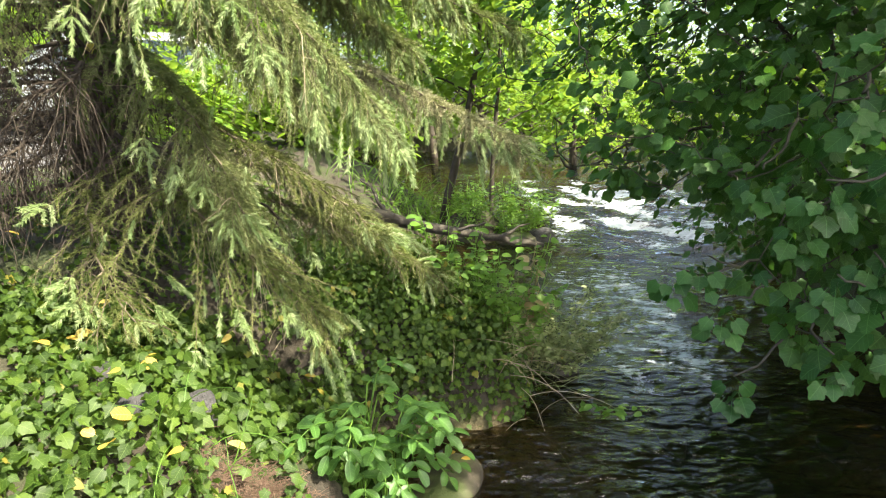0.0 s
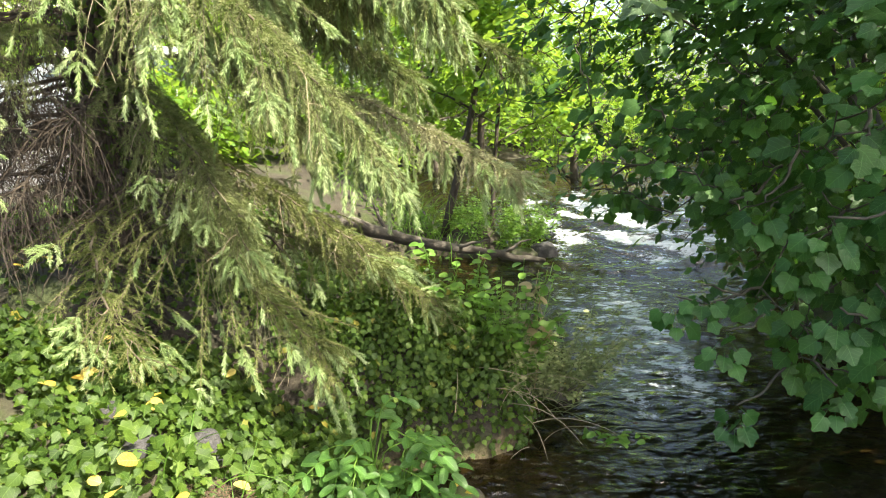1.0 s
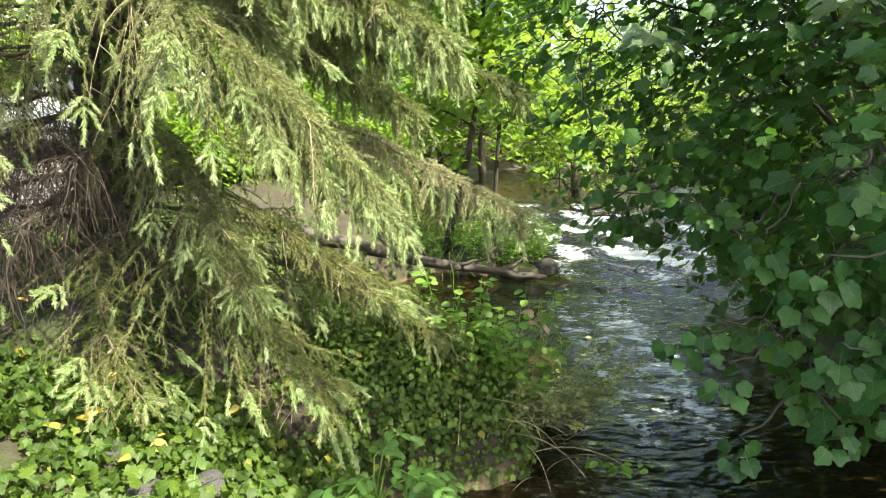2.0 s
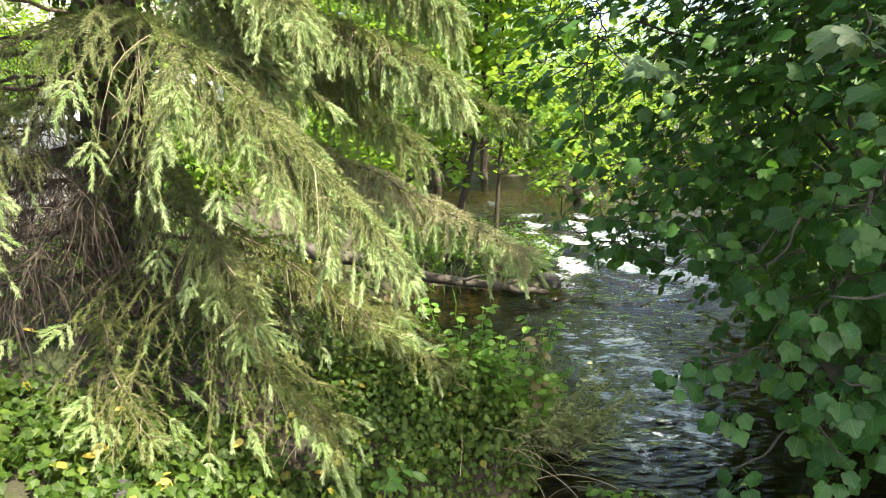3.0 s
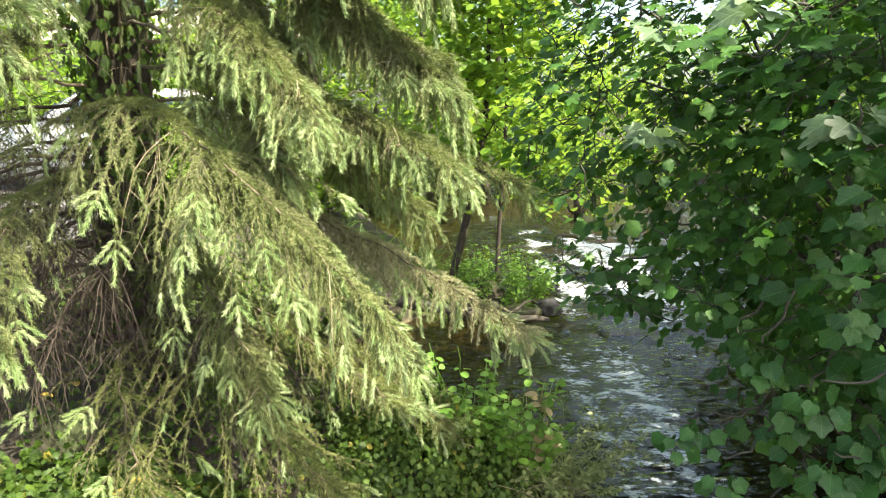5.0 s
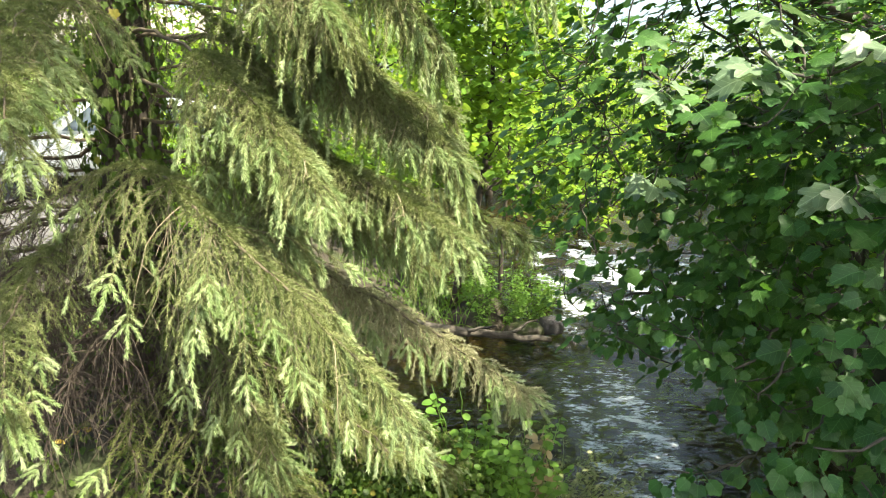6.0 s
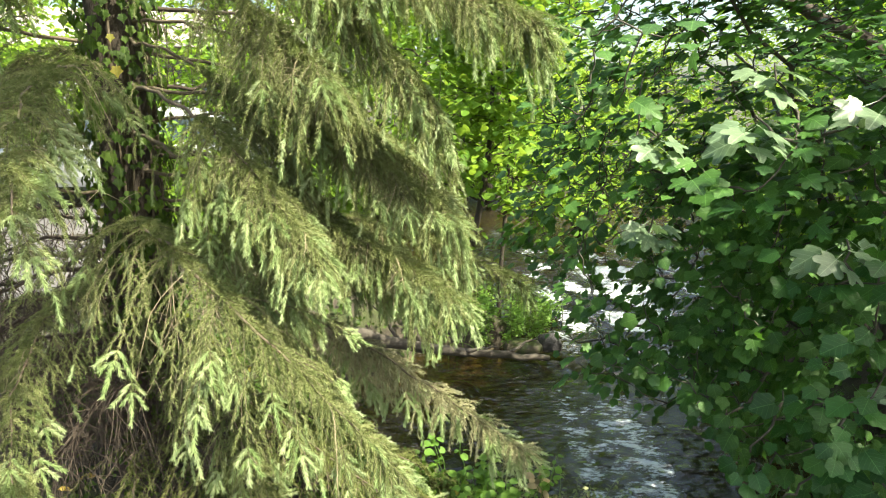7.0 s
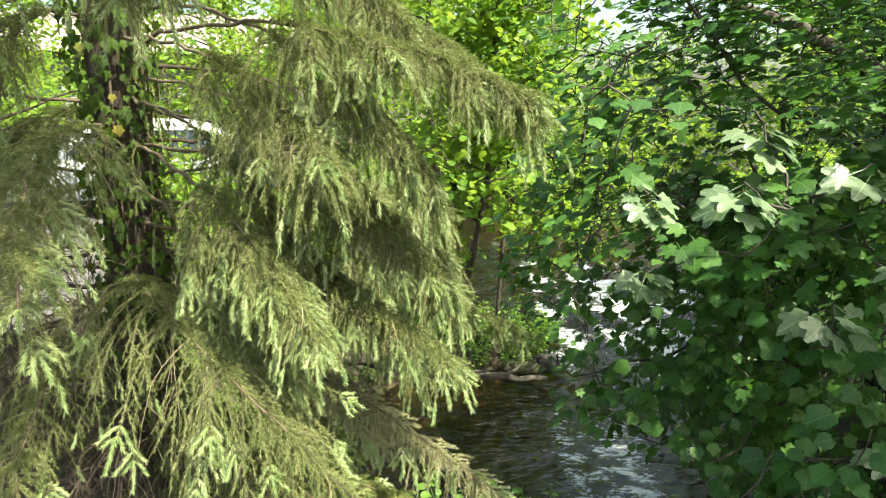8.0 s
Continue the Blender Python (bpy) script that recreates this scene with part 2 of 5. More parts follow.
M_STRAW = rough_material("dead_twig", [(0.2, (0.13, 0.10, 0.065)), (0.5, (0.26, 0.21, 0.14)), (0.8, (0.42, 0.36, 0.26))], 20, 120, 0.85, 0.4, 0.003)
M_BARK = rough_material("spruce_bark", [(0.2, (0.02, 0.015, 0.011)), (0.5, (0.055, 0.042, 0.032)), (0.8, (0.11, 0.09, 0.07))], 14, 90, 0.9, 0.9, 0.02, (1, 1, 0.35))
M_TWIG = rough_material("spruce_twig", [(0.2, (0.05, 0.036, 0.025)), (0.5, (0.11, 0.085, 0.058)), (0.8, (0.21, 0.17, 0.12))], 20, 120, 0.85, 0.5, 0.004)
M_DEADTWIG = rough_material("dead_spruce_twig", [(0.2, (0.022, 0.015, 0.011)), (0.5, (0.055, 0.040, 0.030)), (0.8, (0.11, 0.085, 0.065))], 20, 120, 0.9, 0.5, 0.004)
M_FIGBARK = rough_material("fig_bark", [(0.2, (0.03, 0.026, 0.02)), (0.5, (0.06, 0.052, 0.04)), (0.8, (0.11, 0.098, 0.08))], 12, 80, 0.8, 0.5, 0.006)
M_SAPBARK = rough_material("sapling_bark", [(0.2, (0.018, 0.013, 0.010)), (0.5, (0.045, 0.032, 0.025)), (0.8, (0.09, 0.07, 0.055))], 16, 110, 0.85, 0.6, 0.006)
M_LOG = rough_material("weathered_log", [(0.2, (0.025, 0.02, 0.016)), (0.5, (0.075, 0.062, 0.05)), (0.8, (0.19, 0.165, 0.14))], 8, 70, 0.85, 0.7, 0.012, (0.4, 2, 2))
M_STONE = rough_material("bank_stone", [(0.2, (0.025, 0.023, 0.024)), (0.5, (0.07, 0.065, 0.068)), (0.8, (0.16, 0.15, 0.155))], 11, 70, 0.9, 0.9, 0.02)
M_WETSTONE = rough_material("mossy_stone", [(0.2, (0.02, 0.017, 0.012)), (0.5, (0.06, 0.048, 0.033)), (0.8, (0.145, 0.12, 0.088))], 8, 60, 0.6, 0.7, 0.012, tint=(0.06, 0.08, 0.02))
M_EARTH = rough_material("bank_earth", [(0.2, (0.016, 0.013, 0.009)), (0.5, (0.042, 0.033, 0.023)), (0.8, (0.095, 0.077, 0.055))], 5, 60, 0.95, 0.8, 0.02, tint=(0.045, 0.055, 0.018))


def sand_and_depth_shade(m):
    """Sand along the waterline, and darkening with depth painted into the ground's own material for light lost in the
    water.
    """
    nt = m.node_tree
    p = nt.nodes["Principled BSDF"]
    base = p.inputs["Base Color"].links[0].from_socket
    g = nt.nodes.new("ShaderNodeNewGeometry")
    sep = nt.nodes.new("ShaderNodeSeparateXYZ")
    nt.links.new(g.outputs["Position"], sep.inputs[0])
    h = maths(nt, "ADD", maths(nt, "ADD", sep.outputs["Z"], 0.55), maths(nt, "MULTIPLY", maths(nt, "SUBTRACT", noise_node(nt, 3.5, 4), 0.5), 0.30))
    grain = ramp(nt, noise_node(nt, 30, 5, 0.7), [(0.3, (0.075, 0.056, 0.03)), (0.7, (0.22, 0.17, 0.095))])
    # bed colour darkened with depth, in place of light lost in deep water
    depth_shaded = mixed(nt, ramp(nt, h, [(0.14, (0, 0, 0)), (0.40, (1, 1, 1))]), (0.018, 0.016, 0.010), grain)
    col = mixed(nt, ramp(nt, h, [(0.52, (0, 0, 0)), (0.62, (1, 1, 1))]), depth_shaded, base)
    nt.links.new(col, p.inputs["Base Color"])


sand_and_depth_shade(M_EARTH)
M_GRAVEL = rough_material("pale_gravel", [(0.25, (0.055, 0.05, 0.05)), (0.5, (0.09, 0.083, 0.085)), (0.8, (0.14, 0.13, 0.133))], 3, 70, 0.95, 0.6, 0.01)
M_LITTER = rough_material("needle_litter", [(0.2, (0.055, 0.032, 0.022)), (0.5, (0.13, 0.08, 0.055)), (0.8, (0.24, 0.165, 0.12))], 9, 80, 0.95, 0.7, 0.01)


def water_material():
    """Clear river water: gloss by Fresnel over a brownish see-through body, white where it is churned, with sky glints
    painted in the same white.
    """
    m, nt, p = nodes_of("river_water")
    geo = nt.nodes.new("ShaderNodeNewGeometry")
    mp = nt.nodes.new("ShaderNodeMapping")
    mp.inputs["Scale"].default_value = (0.55, 1.15, 1.0)
    mp.inputs["Rotation"].default_value = (0, 0, 0.25)
    nt.links.new(geo.outputs["Position"], mp.inputs["Vector"])
    a = noise_node(nt, 13, 1.5, 0.5, mp.outputs["Vector"])
    b = noise_node(nt, 40, 2, 0.5, mp.outputs["Vector"])
    hgt = maths(nt, "ADD", a, maths(nt, "MULTIPLY", b, 0.18))
    bm_node = nt.nodes.new("ShaderNodeBump")
    bm_node.inputs["Strength"].default_value, bm_node.inputs["Distance"].default_value = 1.0, 0.045
    nt.links.new(hgt, bm_node.inputs["Height"])
    gloss = nt.nodes.new("ShaderNodeBsdfGlossy")
    gloss.inputs["Roughness"].default_value = 0.01
    clear = nt.nodes.new("ShaderNodeBsdfTransparent")
    clear.inputs["Color"].default_value = (0.45, 0.40, 0.265, 1)
    fres = nt.nodes.new("ShaderNodeFresnel")
    fres.inputs["IOR"].default_value = 1.6
    for n in (gloss, fres):
        nt.links.new(bm_node.outputs["Normal"], n.inputs["Normal"])
    mix = nt.nodes.new("ShaderNodeMixShader")
    nt.links.new(fres.outputs[0], mix.inputs[0])
    nt.links.new(clear.outputs[0], mix.inputs[1])
    nt.links.new(gloss.outputs[0], mix.inputs[2])
    at = nt.nodes.new("ShaderNodeAttribute")
    at.attribute_name = "foam_and_glints"
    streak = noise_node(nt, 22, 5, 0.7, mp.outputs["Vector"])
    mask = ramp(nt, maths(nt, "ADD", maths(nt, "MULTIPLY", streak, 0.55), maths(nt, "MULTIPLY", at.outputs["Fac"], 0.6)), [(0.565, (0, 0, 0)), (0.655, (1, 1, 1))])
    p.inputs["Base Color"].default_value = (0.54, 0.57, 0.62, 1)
    p.inputs["Roughness"].default_value = 0.35
    nt.links.new(bm_node.outputs["Normal"], p.inputs["Normal"])
    mix2 = nt.nodes.new("ShaderNodeMixShader")
    nt.links.new(mask, mix2.inputs[0])
    nt.links.new(mix.outputs[0], mix2.inputs[1])
    nt.links.new(p.outputs[0], mix2.inputs[2])
    nt.links.new(mix2.outputs[0], nt.nodes["Material Output"].inputs["Surface"])
    return m


M_WATER = water_material()

# ---------------------------------------------------------------- ground, banks and water


def sstep(a, b, x):
    t = np.clip((x - a) / (b - a), 0, 1)
    return t * t * (3 - 2 * t)


def wavy(x, y, scale, seed=0.0):
    """A cheap smooth noise, about -1 to 1."""
    x, y = x / scale + seed, y / scale - seed * 0.7
    return (np.sin(1.3 * x + 0.7 * np.sin(1.9 * y + seed)) + np.sin(1.7 * y + 1.1 * np.sin(1.2 * x)) + np.sin(2.3 * (x + y) + np.sin(0.9 * x - 1.4 * y))) / 3


def edge_left(y):
    return np.interp(y, [-60, -3, 1.0, 1.85, 2.0, 2.4, 2.6, 3.0, 3.25, 3.7, 4.6, 5.4, 6.2, 7.2, 9, 12, 40],
                     [-0.9, -0.7, -0.35, -0.28, -0.32, -0.28, 0.30, 0.48, 0.42, -0.35, -0.75, -0.8, -0.15, 0.1, -0.6, -1.6, -5])


def edge_right(y):
    return np.interp(y, [-3, 1.5, 3, 5, 7, 10, 15, 40], [2.2, 2.3, 2.4, 2.9, 3.8, 5.6, 9.0, 20])


def level(y):
    """Height of the water, which drops over the little rapid."""
    return 0.15 * sstep(5.6, 8.2, y) + 0.14 * sstep(8.2, 13, y)


def height(x, y):
    x, y = np.asarray(x, float), np.asarray(y, float)
    w = level(y)
    dl = edge_left(y) - x + 0.05 * wavy(x, y, 0.22)
    dr = x - edge_right(y) + 0.08 * wavy(x, y, 0.4, 2)
    df = (y - 15.5 - 0.2 * x) * 0.8
    bank = np.maximum(np.maximum(dl, dr), df)
    left = 0.20 * sstep(0, 0.12, bank) + 0.34 * sstep(0.1, 0.75, bank) + 0.24 * sstep(0.6, 1.8, bank)
    far = 0.25 * sstep(0, 0.4, bank) + 0.6 * sstep(0.3, 4, bank)
    rise = np.where(df >= np.maximum(dl, dr), far, left)
    bed = -0.06 - 0.12 * sstep(0, 0.35, -bank) - 0.40 * sstep(0.25, 1.2, -bank)
    islet = np.exp(-((x - 0.62) / 0.50) ** 2 - ((y - 6.5) / 0.42) ** 2)
    bed = bed + 0.62 * islet
    z = w + np.where(bank > 0, rise, bed)
    return z + 0.025 * wavy(x, y, 0.35, 1) + 0.012 * wavy(x, y, 0.12, 4)


def sheet(name, xs, ys, zfun, mat):
    X, Y = np.meshgrid(xs, ys)
    v = np.stack([X, Y, zfun(X, Y)], -1).reshape(-1, 3)
    nx = len(xs)
    i, j = np.meshgrid(np.arange(nx - 1), np.arange(len(ys) - 1))
    k = (j * nx + i).ravel()
    return part(name, Geo().add(v, np.stack([k, k + 1, k + nx + 1, k + nx], -1)), mat), v


spread = np.concatenate([-np.geomspace(900, 6, 22), np.arange(-5.5, 5.5, 0.09), np.geomspace(5.6, 900, 24)])
along = np.concatenate([-np.geomspace(900, 2.5, 16), np.arange(-2, 9, 0.09), np.geomspace(9.1, 900, 34)])
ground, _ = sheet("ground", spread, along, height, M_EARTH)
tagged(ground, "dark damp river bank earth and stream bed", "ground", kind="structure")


def water_height(x, y):
    churn = sstep(5.2, 6.2, y) * (1 - sstep(8.8, 11, y)) * sstep(0.6, 1.2, x)
    ripple = 0.007 * wavy(x * 0.8, y, 0.09) + 0.003 * wavy(x + 0.3 * y, y, 0.05, 3) + 0.018 * wavy(x * 0.8, y * 1.4, 0.22, 5)
    calm = sstep(-0.5, 0.6, x - edge_left(y)) * 0.8 + 0.2
    return level(y) + ripple * (1.0 + 2.0 * churn) * calm


wx = np.concatenate([np.arange(-1.2, 4.5, 0.048), np.geomspace(4.6, 24, 20)])
wy = np.concatenate([-np.geomspace(40, 1.2, 16), np.arange(-1.0, 10.5, 0.045), np.geomspace(10.6, 22, 24)])
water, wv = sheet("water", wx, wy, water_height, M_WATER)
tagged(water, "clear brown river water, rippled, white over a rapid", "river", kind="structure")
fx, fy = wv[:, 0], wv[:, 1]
foam_and_glints = sstep(5.6, 6.3, fy) * (1 - sstep(9.0, 11.5, fy)) * sstep(0.9, 1.5, fx) * (1 - sstep(3.4, 4.4, fx)) * (0.50 + 0.38 * wavy(fx, fy, 0.28, 2))
# calmer water below the rapid: sky reflections painted as pale flecks
foam_and_glints = np.maximum(foam_and_glints, 0.59 * sstep(2.1, 3.2, fy) * (1 - 0.4 * sstep(4.6, 6, fy)) * sstep(0.7, 1.05, fx) * (1 - sstep(1.35, 2.0, fx - 0.12 * (fy - 3))) * (0.85 + 0.28 * wavy(fx, fy * 1.5, 0.12, 8)))
water.data.attributes.new("foam_and_glints", "FLOAT", "POINT").data.foreach_set("value", np.clip(foam_and_glints, 0, 1).astype(np.float32))

gx = np.arange(-16, -3.6, 0.3)
gy = np.concatenate([np.arange(4.4, 14, 0.3)])
path, _ = sheet("gravel_path", gx, gy, lambda x, y: height(x, y) + 0.012, M_GRAVEL)
tagged(path, "sunlit pale gravel track beyond the trees", "path", kind="structure")

# ---------------------------------------------------------------- spruce


def strands(start, way, length, steps, pull, jitter=0.0):
    """Polylines that leave start along way and bend to the ground: an array (strand, point, xyz)."""
    pts, p, d = [start], start.copy(), unit(way)
    step = (np.asarray(length) / (steps - 1))[:, None]
    for _ in range(steps - 1):
        p = p + d * step
        pts.append(p)
        d = unit(d + np.array((0, 0, -1.0)) * np.asarray(pull).reshape(-1, 1) + jitter * rng.normal(size=d.shape))
    return np.stack(pts, 1)


def along_strands(pts, gap):
    """Points, tangents and strand numbers at even gaps along all the strands."""
    seg = np.diff(pts, axis=1)
    n = np.maximum(1, np.round(np.linalg.norm(seg, axis=-1).mean(1) / gap).astype(int))
    P, T, S = [], [], []
    for k in np.unique(n):
        s = np.flatnonzero(n == k)
        f = (np.arange(k) + 0.5) / k
        P.append((pts[s, :-1, None] + seg[s, :, None] * f[None, None, :, None]).reshape(-1, 3))
        T.append(np.repeat(unit(seg[s]).reshape(-1, 3), k, axis=0))
        S.append(np.repeat(s, k * seg.shape[1]))
    return np.concatenate(P), np.concatenate(T), np.concatenate(S)


def needles(geo, pts, gap, length, width, spread_angle, each=1, keep=1.0):
    """Short needles set all round the strands; each strand has a shade of its own."""
    P, T, S = along_strands(pts, gap)
    tone = rng.random(len(pts))[S]
    if keep < 1:
        q = rng.random(len(P)) < keep
        P, T, tone = P[q], T[q], tone[q]
    P, T, tone = np.repeat(P, each, 0), np.repeat(T, each, 0), np.repeat(tone, each)
    n = len(P)
    ref = unit(rng.normal(size=(n, 3)) + UP * 0.5)
    radial = unit(ref - T * (ref * T).sum(1, keepdims=True))
    a = np.radians(spread_angle) * (0.75 + 0.5 * rng.random((n, 1)))
    way = T * np.cos(a) + radial * np.sin(a)
    side = unit(np.cross(way, rng.normal(size=(n, 3)))) * width * 0.5
    tip = P + way * (length * (0.75 + 0.5 * rng.random((n, 1))))
    v = np.stack([P - side * 0.8, P + side * 0.8, tip], 1)
    uv = np.repeat(np.stack([tone, np.zeros(n)], -1), 3, axis=0)
    geo.add(v.reshape(-1, 3), np.arange(n * 3).reshape(n, 3), uv)


def ribbons(geo, pts, width):
    """Thin flat strips along many strands: their twigs."""
    n, k, _ = pts.shape
    t = unit(np.gradient(pts, axis=1))
    s = unit(np.cross(t, (0.3, -0.9, 0.2)))
    w = width * np.linspace(1, 0.45, k)[None, :, None]
    v = np.stack([pts - s * w, pts + s * w], 2).reshape(-1, 3)
    i = (np.arange(n)[:, None] * k + np.arange(k - 1)[None]).ravel() * 2
    geo.add(v, np.stack([i, i + 1, i + 3, i + 2], -1))


def bough(tree, root, ctrl, tip, width, tail, density=1.0, tips=1.0, mat=None, hang=0.16, full=True, thin=1.0, inner=0.2):
    """One bough: an arching axis, side branches that droop from it, hanging needled tails and pale young shoots."""
    root, ctrl, tip = (np.asarray(p, float) for p in (root, ctrl, tip))
    s = np.linspace(0, 1, 22)
    axis = ((1 - s) ** 2)[:, None] * root + (2 * s * (1 - s))[:, None] * ctrl + (s ** 2)[:, None] * tip
    axis[1:] += rng.normal(size=(21, 3)) * 0.006
    length = np.linalg.norm(np.diff(axis, axis=0), axis=1).sum()
    wood = Geo().tube(axis, 0.008 * (1 - 0.85 * s) * (length / 1.6) ** 0.5 + 0.0015, 6)
    count = max(6, int(length * 22 * density))
    u = np.sort(inner + (0.99 - inner) * rng.random(count) ** 0.85)
    at = np.stack([np.interp(u, s, axis[:, c]) for c in range(3)], -1)
    tan = unit(np.stack([np.interp(u, s, np.gradient(axis[:, c], s)) for c in range(3)], -1))
    side = unit(np.cross(tan, UP))
    sgn = np.where(np.arange(count) % 2 == 0, 1.0, -1.0)[:, None]
    way = side * sgn * (0.85 - 0.35 * u[:, None]) + tan * (0.5 + 0.45 * u[:, None]) + rng.normal(size=(count, 3)) * 0.14
    shape = np.minimum(1, 0.35 + u / 0.35) * (1 - 0.72 * u ** 1.6)
    blen = width * shape * (0.6 + 0.65 * rng.random(count))
    lets = strands(at, way, blen, 11, hang * (0.6 + 0.9 * rng.random(count)) * (1 - 0.4 * u), 0.04)
    lets = np.concatenate([lets, axis[None, ::2][:, :11]])
    n = len(lets)
    ribbons(wood, lets[:-1, ::2], 0.0020)
    k = max(4, int(8 * (1 if full else 0.5)))
    idx = np.minimum(9, 1 + np.arange(k) * 9 // k)
    base = lets[:, idx] + (lets[:, idx + 1] - lets[:, idx]) * rng.random((n, k, 1))
    d = unit(lets[:, idx + 1] - lets[:, idx])
    flip = np.where(np.arange(k) % 2 == 0, 1.0, -1.0)[None, :, None]
    lat = unit(np.cross(d, UP)) * flip
    sway = (d * 0.75 + lat * 0.55 - UP * 0.25 + rng.normal(size=d.shape) * 0.16).reshape(-1, 3)
    grow = np.repeat(0.65 + 0.5 * rng.random(n), k) * np.tile(1.15 - 0.5 * np.arange(k) / k, n)
    tlen = tail * (0.45 + 0.8 * rng.random(n * k)) * grow
    base = base.reshape(-1, 3)
    if thin < 1:
        q = rng.random(len(base)) < thin
        base, sway, tlen = base[q], sway[q], tlen[q]
    subs = strands(base, sway, tlen, 6, 0.20 + 0.22 * rng.random(len(base)), 0.05)
    ribbons(wood, subs[:, ::2], 0.0012)
    wood_ob = part("bough", wood, M_TWIG, tree)
    bare = Geo()
    m = max(3, int(count * 0.35))
    pick = rng.integers(0, count, m)
    droops = strands(at[pick], way[pick] * 0.5 - UP * 0.2 + rng.normal(size=(m, 3)) * 0.25, blen[pick] * (0.6 + 0.5 * rng.random(m)), 9, 0.2 + 0.15 * rng.random(m), 0.12)
    ribbons(bare, droops, 0.0013)
    twg = droops[:, (2, 4, 6)].reshape(-1, 3)
    ribbons(bare, strands(twg, rng.normal(size=twg.shape) * 0.6 - UP * 0.5, 0.04 + 0.08 * rng.random(len(twg)), 4, np.full(len(twg), 0.2), 0.1), 0.0009)
    tagged(part("dead_twig", bare, M_STRAW, wood_ob), kind="stuff")
    green = Geo()
    gap, size, each = (0.0066, (0.0145, 0.0036), 4) if full else (0.016, (0.024, 0.0075), 2)
    cap = int(length * 125 * (1 if full else 0.4) * thin)
    uc = inner + (1 - inner) * rng.random(cap)
    pc = np.stack([np.interp(uc, s, axis[:, c]) for c in range(3)], -1)
    tc = unit(np.stack([np.interp(uc, s, np.gradient(axis[:, c], s)) for c in range(3)], -1))
    caps = strands(pc, tc * 0.6 + unit(np.cross(tc, UP)) * (0.8 * rng.normal(size=(cap, 1))) + UP * (0.1 + 0.3 * rng.random((cap, 1))), 0.05 + 0.08 * rng.random(cap), 5, np.full(cap, 0.2), 0.04)
    needles(green, caps, gap, *size, 42, each)
    needles(green, lets, gap, *size, 42, each, min(1.0, thin + 0.1))
    needles(green, subs, gap, *size, 40, each, min(1.0, thin + 0.15))
    part("needles", green, mat or M_NEEDLE, wood_ob)
    if tips <= 0:
        return
    ul = np.append(u, 0.8)
    pick = rng.random(len(subs)) < np.clip(0.05 + 0.28 * (np.linalg.norm(subs[:, 0] - root, axis=1) / length), 0.02, 0.4) * tips * (0.62 if full else 0.25)
    big = np.concatenate([lets[:, -1], axis[-1:]])
    bdir = np.concatenate([lets[:, -1] - lets[:, -2], axis[-1:] - axis[-2:-1]])
    sel = rng.random(len(big)) < np.clip(0.15 + 0.6 * np.append(ul, 1.0), 0, 1) * tips
    sel[-1] = True
    big, bdir = big[sel], unit(bdir[sel]) + UP * 0.1
    lat = unit(np.cross(bdir, UP + 0.4 * rng.normal(size=bdir.shape)))
    fan, start, flen = [subs[pick, -1] - subs[pick, -2]], [subs[pick, -1]], [0.045 + 0.055 * rng.random(pick.sum())]
    for turn, back, ln in ((0.0, 0.0, 1.15), (0.8, 0.0, 0.8), (-0.8, 0.0, 0.8), (0.9, 0.035, 0.9), (-0.9, 0.035, 0.9)):
        fan.append(bdir + lat * turn - UP * 0.12 * abs(turn))
        start.append(big - bdir * back)
        flen.append((0.055 + 0.055 * rng.random(len(big))) * ln)
    st = strands(np.concatenate(start), np.concatenate(fan) + 1e-4, np.concatenate(flen), 4, np.full(sum(map(len, flen)), 0.10), 0.04)
    young = Geo()
    needles(young, st, 0.0056 if full else 0.010, 0.0185, 0.0038 if full else 0.006, 34, 8 if full else 4)
    tagged(part("new_growth", young, M_SHOOT, wood_ob, "pale fresh green shoot tips"), kind="stuff")


def dead_branch(tree, root, azimuth, length, rise, twigs, hang):
    """A bare lower branch with brittle hanging twigs."""
    az = radians(azimuth)
    s = np.linspace(0, 1, 12)
    axis = np.asarray(root, float) + np.outer(s * length, (math.cos(az), math.sin(az), 0.0))
    axis[:, 2] += rise * s - 0.25 * length * s ** 2
    axis[1:] += rng.normal(size=(11, 3)) * 0.012
    wood = Geo().tube(axis, np.linspace(0.013, 0.004, 12), 6, 0.05)
    u = 0.15 + 0.85 * rng.random(twigs)
    at = np.stack([np.interp(u, s, axis[:, c]) for c in range(3)], -1)
    way = rng.normal(size=(twigs, 3)) * 0.7 + (0.3 * math.cos(az), 0.3 * math.sin(az), -0.5)
    lets = strands(at, way, hang * (0.4 + 0.9 * rng.random(twigs)), 9, 0.10 + 0.2 * rng.random(twigs), 0.12)
    ribbons(wood, lets, 0.0019)
    sub = lets[:, (2, 4, 5, 6)].reshape(-1, 3)
    ribbons(wood, strands(sub, rng.normal(size=sub.shape) * 0.6 - UP * 0.5, 0.04 + 0.10 * rng.random(len(sub)), 4, np.full(len(sub), 0.2), 0.12), 0.0011)
    tagged(part("dead_bough", wood, M_DEADTWIG, tree, "bare brown lower branch with hanging twigs"), kind="stuff")


TRUNK = np.array((-1.57, 3.0))
BASE = float(height(*TRUNK)) - 0.05
spruce = thing("spruce_tree", (TRUNK[0], TRUNK[1], BASE), "tall spruce with drooping boughs and pale young shoots on the bank", "tree")
tz = np.linspace(0, 9.0, 40)
tp = np.stack([TRUNK[0] + 0.03 * np.sin(tz * 0.9) + 0.006 * tz, TRUNK[1] + 0.02 * np.sin(tz * 1.3), BASE + tz], -1)
tr = 0.125 * (1 - tz / 9.4) + 0.012 + 0.06 * np.exp(-tz * 5)
